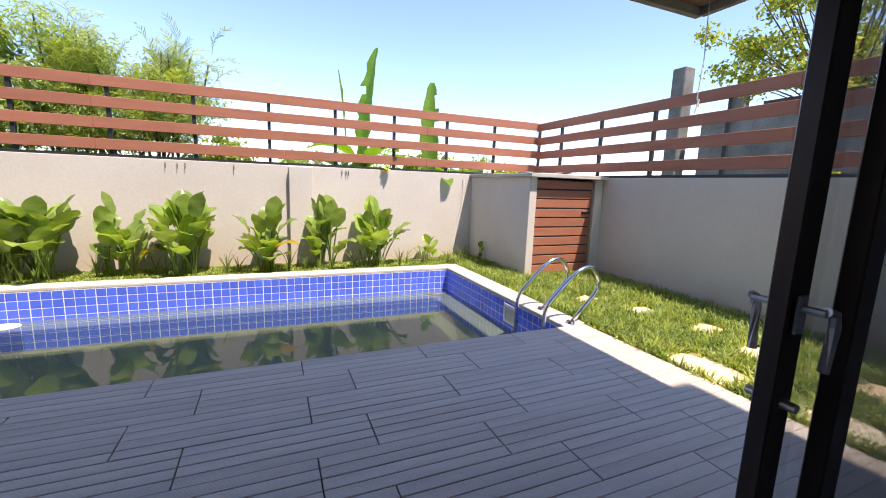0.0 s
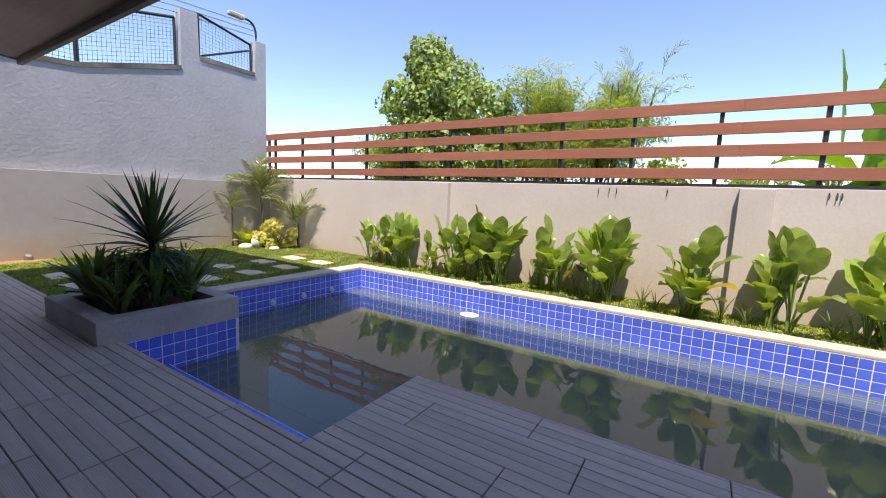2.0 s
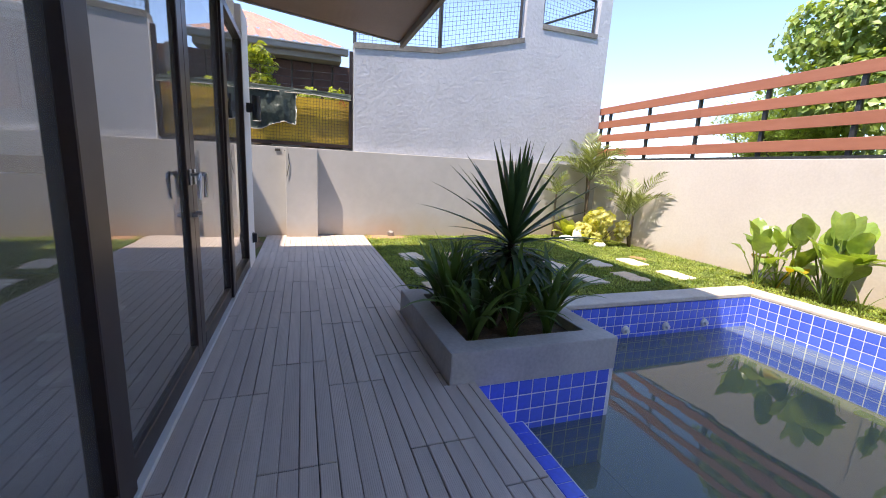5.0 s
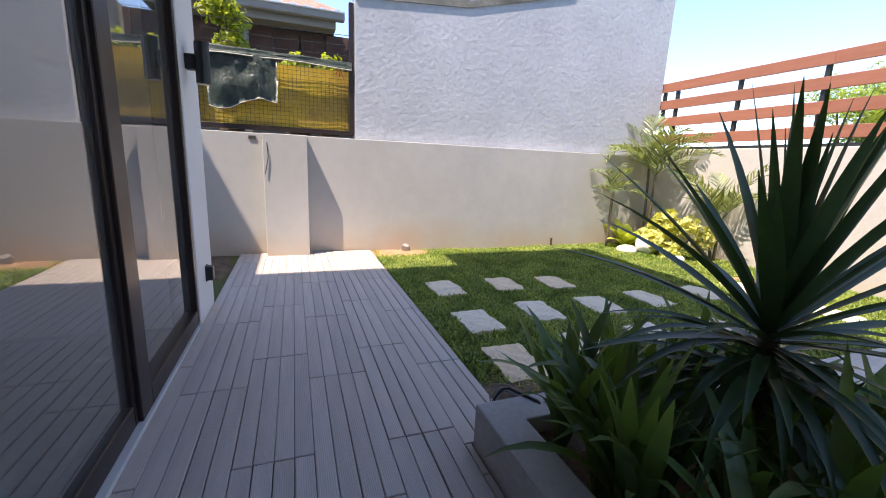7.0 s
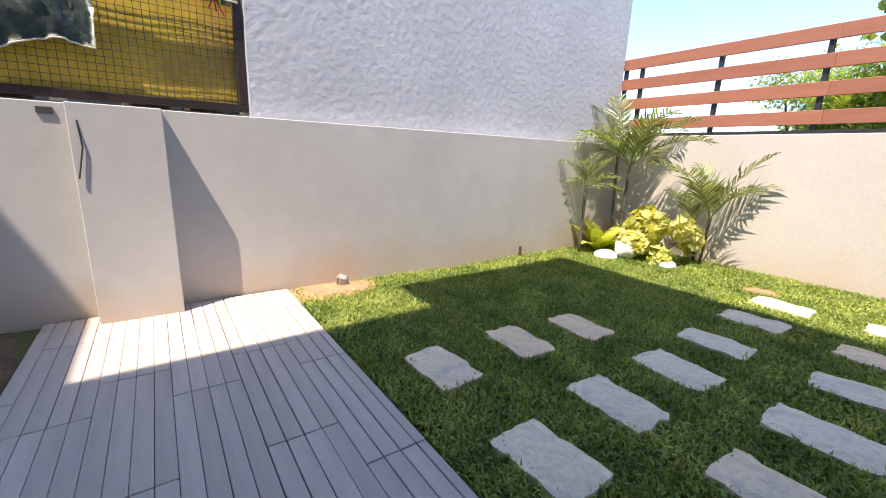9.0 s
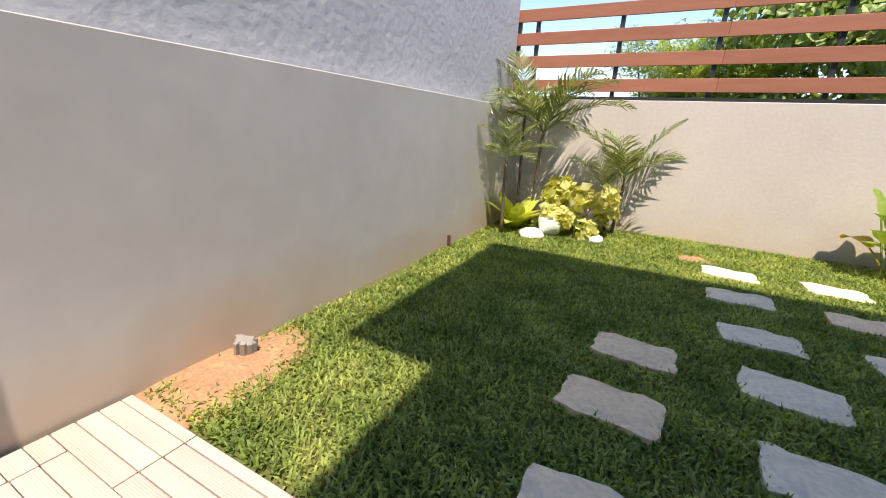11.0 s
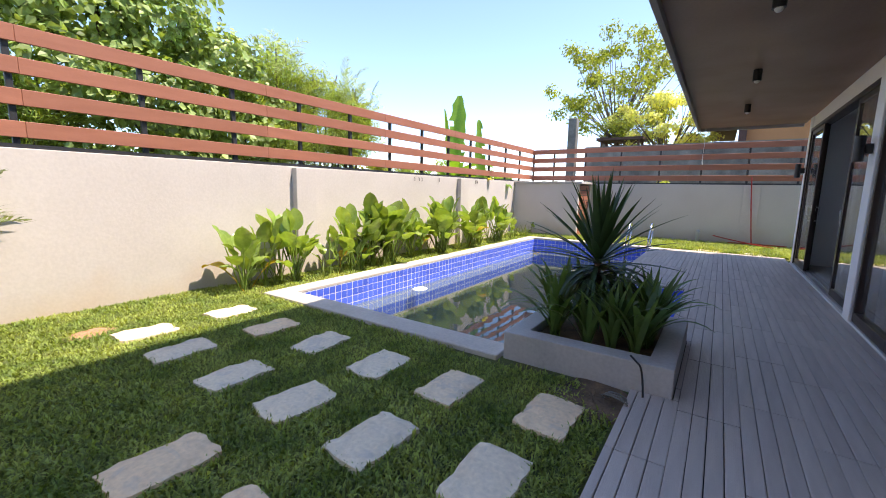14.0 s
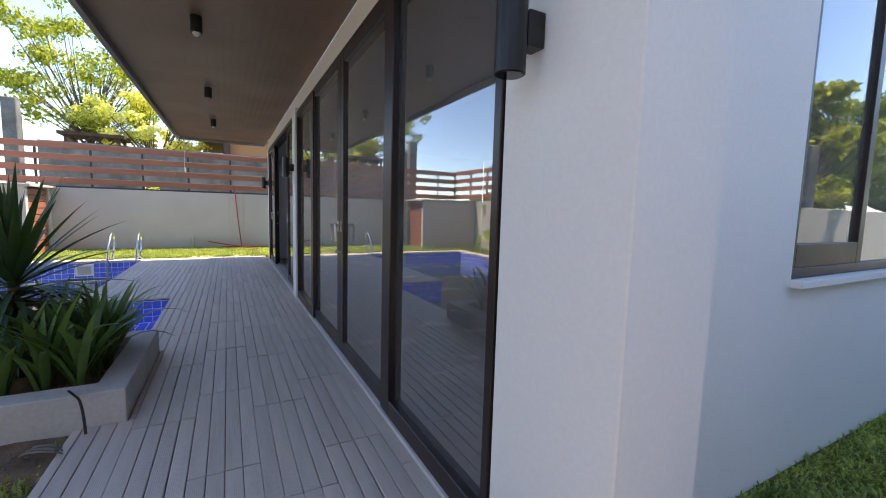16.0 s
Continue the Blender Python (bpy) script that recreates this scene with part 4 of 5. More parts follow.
# ---- leaves ----
def ribbon(length, width, bend, segs=7, fold=0.25, tip=0.6, base_w=0.5, start=0.0):
    """A strap leaf from the origin up along z, bending towards +x. bend: radians over its length."""
    V, F = [], []
    x = z = 0.0
    for i in range(segs + 1):
        u = i / segs
        a = start + bend * u ** 1.3
        w = width * (base_w + (1 - base_w) * min(1, u / 0.35)) * (1 - max(0, (u - tip) / (1 - tip)) ** 1.6 * 0.97) / 2
        nx, nz = -math.cos(a), math.sin(a)
        V += [(x + nx * w * fold, -w, z + nz * w * fold), (x, 0, z), (x + nx * w * fold, w, z + nz * w * fold)]
        x += math.sin(a) * length / segs
        z += math.cos(a) * length / segs
    for i in range(segs):
        k = i * 3
        F += [(k, k + 1, k + 4, k + 3), (k + 1, k + 2, k + 5, k + 4)]
    return V, F


def broad(stalk, length, width, tilt, droop, wave=0.05, seed=0):
    """A long-stalked oval leaf: the stalk leans out to +x, the blade opens above it."""
    rng = random.Random(seed)
    V, F = [], []
    n = 6
    x = z = 0.0
    cents = []
    for i in range(n + 1):
        a = tilt * (0.4 + 0.6 * i / n)
        cents.append((x, z, a))
        x += math.sin(a) * stalk / n
        z += math.cos(a) * stalk / n
    for cx, cz, a in cents:
        r = 0.009
        V += [(cx + r * math.cos(a), 0, cz - r * math.sin(a)), (cx - r * 0.5 * math.cos(a), r, cz), (cx - r * 0.5 * math.cos(a), -r, cz)]
    for i in range(n):
        for k in range(3):
            F.append((i * 3 + k, i * 3 + (k + 1) % 3, i * 3 + 3 + (k + 1) % 3, i * 3 + 3 + k))
    b0 = len(V)
    x, z, a = cents[-1]
    m, cols = 9, 5
    ph = rng.uniform(0, 6)
    for i in range(m + 1):
        u = i / m
        w = width * 0.56 * max(0.0, math.sin(math.pi * min(1, u * 0.95 + 0.05) ** 0.92)) ** 0.62
        aa = a + droop * u
        for c in range(cols):
            s = (c / (cols - 1) - 0.5) * 2
            lift = 0.28 * w * abs(s) ** 1.3 + wave * w * math.sin(u * 11 + ph + s * 2) * abs(s)
            V.append((x - math.cos(aa) * lift, s * w, z + math.sin(aa) * lift))
        x += math.sin(aa) * length / m
        z += math.cos(aa) * length / m
    for i in range(m):
        for c in range(cols - 1):
            k = b0 + i * cols + c
            F.append((k, k + 1, k + cols + 1, k + cols))
    return V, F


broad_leaves = [raw("leaf", *broad(st, ln, wd, tilt, droop, wv, seed=k), LEAF_BROAD) for k, (st, ln, wd, tilt, droop, wv) in enumerate((
    (0.34, 0.32, 0.18, 0.34, 0.65, 0.16), (0.47, 0.31, 0.18, 0.24, 0.50, 0.14), (0.60, 0.30, 0.165, 0.15, 0.35, 0.12), (0.69, 0.29, 0.15, 0.08, 0.2, 0.10),
    (0.40, 0.29, 0.17, 0.50, 1.25, 0.18), (0.53, 0.30, 0.17, 0.34, 0.85, 0.16), (0.25, 0.26, 0.14, 0.60, 1.00, 0.14)))]
yellow_leaf = raw("leaf", *broad(0.36, 0.30, 0.16, 0.7, 1.3, seed=6), LEAF_YELLOW)


def broad_plant(x, y, h, n, seed, spread=1.0, yellow=0):
    """Several short stems close together, each with upright leaves that overlap."""
    rng = random.Random(seed)
    p = thing("broad_leaved_plant", "bushy plant with big glossy oval green leaves by the wall", "plant", (x, y, -0.03), "broad-leaved plants")
    stems = [(rng.uniform(-0.17, 0.17) * spread, rng.uniform(-0.11, 0.11) * spread) for _ in range(max(2, n // 6))]
    for k in range(n):
        i = rng.choices(range(7), (4, 6, 6, 4, 4, 5, 3))[0]
        me = yellow_leaf if k < yellow else broad_leaves[i]
        s = h * rng.uniform(0.78, 1.1)
        a = k * 137.5 + rng.uniform(-30, 30)
        sx, sy = stems[k % len(stems)]
        ob = new("leaf", me)
        ob.parent = p
        ob.matrix_basis = pose(sx + rng.uniform(-0.025, 0.025), sy + rng.uniform(-0.025, 0.025), 0, 0, rng.uniform(-6, 16), a) @ pose(0, 0, 0, 0, 0, 0) @ Matrix.Diagonal((s, s * rng.uniform(1.05, 1.4), s, 1))
    return p


for k, (x, y, h, n, yl) in enumerate(((-5.40, 6.74, 0.92, 18, 2), (-4.80, 6.74, 1.04, 20, 0), (-4.1, 6.78, 0.7, 9, 1), (-3.55, 6.68, 0.98, 18, 1), (-3.18, 6.78, 1.16, 16, 0), (-2.68, 6.78, 1.26, 20, 0), (-2.03, 6.78, 1.04, 18, 1),
        (-1.13, 6.68, 1.22, 27, 0), (-0.27, 6.7, 1.08, 19, 1), (0.78, 6.76, 1.08, 20, 0), (1.58, 6.74, 1.08, 21, 0), (2.65, 6.76, 0.58, 7, 0), (3.38, 6.6, 0.42, 6, 0))):
    broad_plant(x, y, h * 1.06, int(n * 1.4), 40 + k, 1.2, yl)

lily_leaves = [raw("leaf", *ribbon(0.42, 0.02, b, 7), LEAF_GRASSY) for b in (0.5, 0.9, 1.5)]
for k, x in enumerate((-5.1, -4.45, -3.85, -3.1, -2.85, -2.25, -1.6, -1.45, -0.7, -0.55, 0.15, 0.4, 1.15, 1.3, 1.9, 2.1, 2.35, 2.85, 3.05, 3.2)):
    rng = random.Random(k)
    p = thing("lily_tuft", "thin tuft of narrow arching green leaves", "plant", (x, rng.uniform(6.5, 6.8), -0.03), "lily tufts")
    for j in range(rng.randint(6, 10)):
        ob = new("leaf", lily_leaves[rng.randrange(3)])
        ob.parent = p
        s = rng.uniform(0.6, 1.05)
        ob.matrix_basis = pose(0, 0, 0, 0, rng.uniform(2, 25), j * 137.5) @ Matrix.Diagonal((s, s, s, 1))

# ---- planter plants ----
spike_up = [raw("leaf", *ribbon(0.72, 0.054, b, 7, 0.35, 0.35, 0.6), LEAF_SPIKE) for b in (0.05, 0.2, 0.4)]
spike_down = [raw("leaf", *ribbon(0.58, 0.046, b, 8, 0.35, 0.4, 0.6), LEAF_SPIKE) for b in (0.9, 1.3)]
dr = thing("spiky_dracaena", "dark green spiky dracaena with a drooping skirt of leaves", "plant", (-4.76, 2.66, 0.10))
bm = bmesh.new()
tube(bm, [(0, 0, 0), (0.01, 0, 0.3), (0, 0, 0.64)], 0.03)
part("trunk", bm, BARK, dr, smooth=True)
rng = random.Random(5)
for k in range(50):
    u = k / 50
    ob = new("leaf", spike_up[min(2, int(u * 3))])
    ob.parent = dr
    tilt = 3 + 76 * u ** 1.25 + rng.uniform(-7, 7)
    s = rng.uniform(0.85, 1.08) * (0.92 + 0.12 * math.sin(u * 3))
    ob.matrix_basis = pose(0, 0, 0.66 - 0.06 * u, 0, tilt, k * 137.5 + rng.uniform(-12, 12)) @ Matrix.Diagonal((s, s, s, 1))
for k in range(70):
    ob = new("leaf", spike_down[k % 2])
    ob.parent = dr
    s = rng.uniform(0.7, 1.0)
    ob.matrix_basis = pose(0, 0, 0.60 - 0.16 * k / 70, 0, rng.uniform(62, 108), k * 137.5 + rng.uniform(-20, 20)) @ Matrix.Diagonal((s, s, s, 1))
strap_leaves = [raw("leaf", *ribbon(0.52, 0.043, b, 8, 0.25, 0.55, 0.6), LEAF_STRAP) for b in (0.35, 0.8, 1.3, 1.9)]
rng = random.Random(9)
tufts = [(-5.17, 2.27), (-5.18, 2.42), (-5.17, 2.62), (-5.16, 2.86), (-4.82, 2.22), (-4.95, 2.22), (-4.92, 2.93), (-4.72, 2.2), (-4.66, 2.95), (-4.47, 2.28), (-4.44, 2.55), (-4.45, 2.86), (-4.92, 2.5), (-4.62, 2.45)]
for x, y in tufts:
    p = thing("spider_lily", "lush dark green clump of strap leaves in the planter", "plant", (x + rng.uniform(-0.03, 0.03), y + rng.uniform(-0.03, 0.03), 0.11), "planter lilies")
    for j in range(20):
        ob = new("leaf", strap_leaves[rng.choices((0, 1, 2, 3), (4, 5, 4, 2))[0]])
        ob.parent = p
        s = rng.uniform(0.85, 1.35)
        ob.matrix_basis = pose(rng.uniform(-0.02, 0.02), rng.uniform(-0.02, 0.02), 0, 0, rng.uniform(0, 26), j * 137.5 + rng.uniform(-20, 20)) @ Matrix.Diagonal((s, s, s, 1))

# ---- palms, fern and shrub in the corner ----
def frond(length, droop, pairs, leaflet, seed, wide=0.011, fall=0.35):
    """A feather leaf: a bending rib with two ranks of narrow leaflets."""
    rng = random.Random(seed)
    V, F = [], []
    x = z = 0.0
    n = pairs
    pts = []
    for i in range(n + 1):
        a = droop * (i / n) ** 1.4
        pts.append((Vector((x, 0, z)), Vector((math.sin(a), 0, math.cos(a))), Vector((-math.cos(a), 0, math.sin(a)))))
        x += math.sin(a) * length / n
        z += math.cos(a) * length / n
    for i, (p, d, up) in enumerate(pts):
        r = 0.006 * (1 - 0.8 * i / n)
        for q in ((0, r), (r, -r), (-r, -r)):
            V.append(p + Vector((0, q[0], 0)) + up * q[1])
    for i in range(n):
        for k in range(3):
            F.append((i * 3 + k, i * 3 + (k + 1) % 3, i * 3 + 3 + (k + 1) % 3, i * 3 + 3 + k))
    for i, (p, d, up) in enumerate(pts):
        u = i / n
        if u < 0.18:
            continue
        ln = leaflet * (math.sin(math.pi * min(1, 0.18 + 0.8 * u)) ** 0.6) * rng.uniform(0.85, 1.1)
        for s in (1, -1):
            o = (d * rng.uniform(0.6, 1.0) + Vector((0, s, 0)) * 0.8 + up * rng.uniform(-0.15, 0.5)).normalized()
            w = d * (wide * leaflet / 0.22)
            m = p + o * ln * 0.5 + up * 0.01
            e = p + o * ln - up * ln * fall + d * ln * 0.1
            k = len(V)
            V += [p - w * 0.5, p + w * 0.5, m + w, m - w, e]
            F += [(k, k + 1, k + 2, k + 3), (k + 3, k + 2, k + 4)]
    return V, F


palm_fronds = [raw("frond", *frond(0.8, d, 22, 0.27, s, 0.0115, 0.12), LEAF_PALM) for s, d in enumerate((0.7, 1.15, 1.7))]


def palm(x, y, trunk_h, n, seed, size=1.0, lean=(0, 0), tilt=(8, 62)):
    rng = random.Random(seed)
    p = thing("young_palm", "young feather palm with thin stems by the wall", "palm", (x, y, -0.03), "corner palms")
    bm = bmesh.new()
    top = (lean[0], lean[1], trunk_h)
    tube(bm, arc((0, 0, 0), (lean[0] * 0.2, lean[1] * 0.2, trunk_h * 0.5), top, 5), 0.02)
    part("trunk", bm, BARK, p, smooth=True)
    for k in range(n):
        ob = new("frond", palm_fronds[rng.choices((0, 1, 2), (3, 4, 2))[0]])
        ob.parent = p
        s = size * rng.uniform(0.75, 1.1)
        ob.matrix_basis = pose(*top, 0, rng.uniform(*tilt), k * 137.5 + rng.uniform(-25, 25)) @ Matrix.Diagonal((s, s, s, 1))
    return p


palm(-9.2, 6.05, 0.90, 12, 1, 0.72, (-0.02, 0.02), (5, 75))
palm(-9.05, 6.72, 1.2, 15, 2, 1.2, (0.06, -0.06), (5, 66))
palm(-9.3, 6.9, 1.45, 8, 5, 1.1, (0.0, -0.08), (5, 60))
palm(-8.05, 6.98, 0.62, 8, 3, 1.25, (0.05, -0.06), (3, 42))
palm(-8.15, 7.04, 0.50, 4, 4, 1.0, (-0.06, -0.05), (6, 40))

nest = thing("nest_fern", "bright green bird's nest fern with wide upright leaves", "fern", (-9.16, 6.42, -0.03))
for k in range(13):
    rng = random.Random(k)
    me = raw("leaf", *ribbon(0.62, 0.19, rng.uniform(0.3, 0.9), 8, 0.2, 0.55, 0.3), LEAF_FERN)
    ob = new("leaf", me)
    ob.parent = nest
    ob.matrix_basis = pose(0, 0, 0, 0, rng.uniform(14, 48), k * 137.5) @ Matrix.Diagonal((1, 1, rng.uniform(0.75, 1.0), 1))


def cluster(n, center, radii, size, seed, shape="oval", hang=0.0, shell=0.5):
    """Leaves of two or three faces scattered in and on an ellipsoid, turned outwards."""
    rng = np.random.default_rng(seed)
    d = rng.normal(size=(n, 3))
    d /= np.linalg.norm(d, axis=1)[:, None]
    r = shell + (1 - shell) * rng.uniform(0, 1, n) ** 0.5
    r *= 1 + 0.22 * np.sin(d[:, 0] * 5 + seed) * np.cos(d[:, 1] * 4.3 + d[:, 2] * 6)
    c = np.array(center) + d * r[:, None] * np.array(radii)
    nrm = d + rng.normal(size=(n, 3)) * 0.55 + np.array((0, 0, 0.35))
    nrm /= np.linalg.norm(nrm, axis=1)[:, None]
    t = np.cross(nrm, rng.normal(size=(n, 3)))
    t += np.array((0, 0, -hang))
    t -= nrm * np.sum(t * nrm, 1)[:, None]
    t /= np.linalg.norm(t, axis=1)[:, None]
    b = np.cross(nrm, t)
    s = (size * rng.uniform(0.6, 1.3, n))[:, None]
    w = {"oval": 0.32, "heart": 0.45, "narrow": 0.13}[shape]
    P = np.stack([c - t * s * 0.5, c + b * s * w - t * s * 0.12 + nrm * s * 0.08, c + t * s * 0.5 - nrm * s * 0.08, c - b * s * w - t * s * 0.12 + nrm * s * 0.08], 1).reshape(-1, 3)
    k = np.arange(n)[:, None] * 4
    return P, np.concatenate([np.concatenate([k, k + 1, k + 2], 1), np.concatenate([k, k + 2, k + 3], 1)])


def crown(name, parent, mat, clumps, label=""):
    """One crown mesh from many clumps of leaves."""
    V, F, base = [], [], 0
    for c in clumps:
        P, f = cluster(**c)
        V.append(P)
        F.append(f + base)
        base += len(P)
    me = bpy.data.meshes.new(name)
    me.from_pydata(np.concatenate(V).tolist(), [], np.concatenate(F).tolist())
    me.materials.append(mat)
    ob = new(name, me)
    ob.parent = parent
    if label:
        tagged(ob, label)
    return ob


sh = thing("lime_shrub", "low bushy yellow-green shrub among white stones", "shrub", (-8.45, 6.62, -0.03))
bm = bmesh.new()
for k in range(6):
    a = k * 1.05
    tube(bm, [(0, 0, 0), (0.12 * math.cos(a), 0.12 * math.sin(a), 0.15), (0.24 * math.cos(a), 0.24 * math.sin(a), 0.3)], 0.008, 5)
part("stems", bm, BARK, sh)
crown("leaves", sh, LEAF_LIME, [dict(n=70, center=(random.uniform(-0.34, 0.36), random.uniform(-0.25, 0.25), random.uniform(0.08, 0.55)), radii=(0.13, 0.12, 0.14), size=0.13, seed=k, shape="heart", hang=0.3, shell=0.1) for k in range(17)])
for x, y, s in ((-8.86, 6.16, 1.15), (-8.70, 6.36, 1.1), (-8.20, 6.42, 1.0)):
    bm = bmesh.new()
    bmesh.ops.create_icosphere(bm, subdivisions=3, radius=0.135 if s == 1.1 else 0.125 * s)
    for v in bm.verts:
        v.co *= 1 + 0.18 * noise.noise(v.co * 9 + Vector((x, y, 0)))
        v.co.z *= 1.2 if s == 1.1 else 0.5
    ob = part("white_stone", bm, WHITESTONE, None, smooth=True)
    ob.location = (x, y, 0.13 if s == 1.1 else 0.01)
    tagged(ob, "white rounded garden stone in the corner bed", "stone", "white stones")

# ---- trees behind the fences ----
def limb(bm, a, b, r0, r1, bow=0.1, seed=0):
    rng = random.Random(seed)
    a, b = Vector(a), Vector(b)
    mid = (a + b) / 2 + Vector((rng.uniform(-bow, bow), rng.uniform(-bow, bow), 0))
    pts = arc(a, mid, b, 5)
    for k in range(5):
        rod(bm, pts[k], pts[k + 1], r0 + (r1 - r0) * k / 5, r0 + (r1 - r0) * (k + 1) / 5, 7)


vt = thing("vine_covered_tree", "tree smothered in heart-leaved green vine behind the fence", "tree", (-5.55, 9.3, -0.03))
bm = bmesh.new()
limb(bm, (0, 0, 0), (0.1, 0, 2.2), 0.16, 0.12, 0.15, 1)
for k, e in enumerate(((-1.1, 0, 3.4), (-0.5, 0.2, 4.3), (0.4, -0.2, 3.8), (1.2, 0.1, 3.2), (0.3, 0.6, 3.6))):
    limb(bm, (0.1, 0, 2.0), e, 0.09, 0.03, 0.25, k)
part("trunk", bm, BARK, vt)
vine = [((-0.5, -0.1, 4.5), (0.6, 0.6, 0.6), 800), ((-1.3, -0.1, 3.7), (0.6, 0.6, 0.6), 600), ((-0.6, -0.1, 3.6), (0.8, 0.8, 0.7), 1000), ((0.25, -0.2, 3.75), (0.75, 0.8, 0.75), 900), ((1.0, -0.3, 3.3), (0.8, 0.8, 0.6), 900),
        ((-0.9, -0.3, 2.7), (0.9, 0.8, 0.6), 900), ((0.1, -0.6, 2.5), (1.0, 0.6, 0.7), 1000), ((1.2, -0.4, 2.2), (1.0, 0.7, 0.5), 800), ((1.9, -0.2, 2.7), (0.6, 0.6, 0.5), 450), ((0.2, -0.4, 1.7), (1.6, 0.6, 0.4), 700)]
crown("crown", vt, LEAF_VINE, [dict(n=int(n * 1.7), center=c, radii=r, size=0.115, seed=20 + k, shape="heart", hang=1.2, shell=0.5) for k, (c, r, n) in enumerate(vine)])

feather = [raw("frond", *frond(0.8, d, 15, 0.24, 30 + s, fall=0.15), LEAF_FEATHER) for s, d in enumerate((0.5, 0.9, 1.4))]


def feather_tree(x, y, h, spread, n, seed, label="slender tree with feathery green leaves behind the fence"):
    rng = random.Random(seed)
    p = thing("feathery_tree", label, "tree", (x, y, -0.03), "feathery trees")
    bm = bmesh.new()
    ends = []
    for k in range(9):
        a, r = rng.uniform(0, 6.3), rng.uniform(0.2, 1.0) * spread
        e = (r * math.cos(a), r * math.sin(a) * 0.6, h * rng.uniform(0.55, 0.9))
        limb(bm, (0.05 * k - 0.2, 0, 0), e, 0.035, 0.012, 0.2, k)
        ends.append(Vector(e))
    part("trunk", bm, BARK, p)
    for k in range(n):
        e = ends[k % len(ends)]
        b = e * rng.uniform(0.62, 1.04)
        ob = new("frond", feather[k % 3])
        ob.parent = p
        s = rng.uniform(0.5, 1.0)
        ob.matrix_basis = pose(b.x + rng.uniform(-0.15, 0.15), b.y + rng.uniform(-0.15, 0.15), b.z + rng.uniform(-0.2, 0.1), 0, rng.uniform(5, 80), rng.uniform(0, 360)) @ Matrix.Diagonal((s, s, s, 1))
    crown("leaves", p, LEAF_FEATHER, [dict(n=1300, center=tuple(e * rng.uniform(0.70, 0.98)), radii=(0.55, 0.45, 0.42), size=0.085, seed=seed * 20 + k, shape="narrow", shell=0.1) for k, e in enumerate(ends)])
    return p


feather_tree(-3.4, 9.2, 4.4, 1.1, 150, 1)
feather_tree(-2.5, 9.1, 4.8, 1.2, 150, 2)
feather_tree(-1.8, 9.0, 4.2, 1.0, 130, 6)
feather_tree(-7.0, 9.2, 3.2, 0.8, 50, 3)
feather_tree(-7.9, 9.8, 3.0, 0.8, 40, 4)

# bananas
def banana_leaf(length, width, bend, seed):
    """A long blade with a thick rib and torn, wavy margins."""
    rng = random.Random(seed)
    V, F = [], []
    n = 16
    x = z = 0.0
    for i in range(n + 1):
        u = i / n
        a = bend * u ** 1.5
        w = width / 2 * math.sin(math.pi * min(1, 0.06 + u * 0.92)) ** 0.5
        wl, wr = w * rng.uniform(0.75, 1.05), w * rng.uniform(0.75, 1.05)
        up = Vector((-math.cos(a), 0, math.sin(a)))
        c = Vector((x, 0, z))
        V += [c + Vector((0, -wl, 0)) + up * wl * rng.uniform(0.3, 0.6), c + Vector((0, -wl * 0.5, 0)) + up * wl * 0.2, c, c + Vector((0, wr * 0.5, 0)) + up * wr * 0.2, c + Vector((0, wr, 0)) + up * wr * rng.uniform(0.3, 0.6)]
        x += math.sin(a) * length / n
        z += math.cos(a) * length / n
    for i in range(n):
        for k in range(4):
            if k in (0, 3) and rng.random() < 0.12:
                continue
            b = i * 5 + k
            F.append((b, b + 1, b + 6, b + 5))
    return V, F


def banana(x, y, stem, leaves, seed):
    rng = random.Random(seed)
    p = thing("banana_plant", "banana plant with tall torn green leaves behind the wall", "banana plant", (x, y, -0.03), "banana plants")
    bm = bmesh.new()
    tube(bm, [(0, 0, 0), (0.02, 0, stem * 0.5), (0, 0, stem)], 0.07, 10)
    part("stem", bm, LEAF_FERN, p, smooth=True)
    for k, (az, tilt, ln, w, bend) in enumerate(leaves):
        ob = new("leaf", raw("leaf", *banana_leaf(ln, w, bend, seed * 10 + k), LEAF_BANANA))
        ob.parent = p
        ob.matrix_basis = pose(0, 0, stem - 0.05, 0, tilt, az)
    return p


banana(1.66, 8.2, 1.7, [(20, 4, 2.35, 0.58, 0.12), (200, 50, 1.3, 0.4, 1.2), (20, 60, 1.4, 0.42, 1.2), (290, 45, 1.2, 0.38, 1.4)], 1)
banana(1.32, 8.25, 1.6, [(165, 3, 1.95, 0.20, 0.1), (190, 60, 1.3, 0.4, 1.1), (330, 55, 1.2, 0.4, 1.2)], 2)
banana(3.02, 8.2, 1.4, [(60, 2, 2.15, 0.42, 0.08), (180, 62, 1.3, 0.42, 1.0), (0, 58, 1.4, 0.42, 1.1), (270, 60, 1.2, 0.4, 1.3)], 3)
banana(4.0, 8.5, 1.4, [(30, 45, 1.3, 0.42, 1.0), (150, 50, 1.2, 0.4, 1.1), (260, 52, 1.2, 0.4, 1.2)], 4)


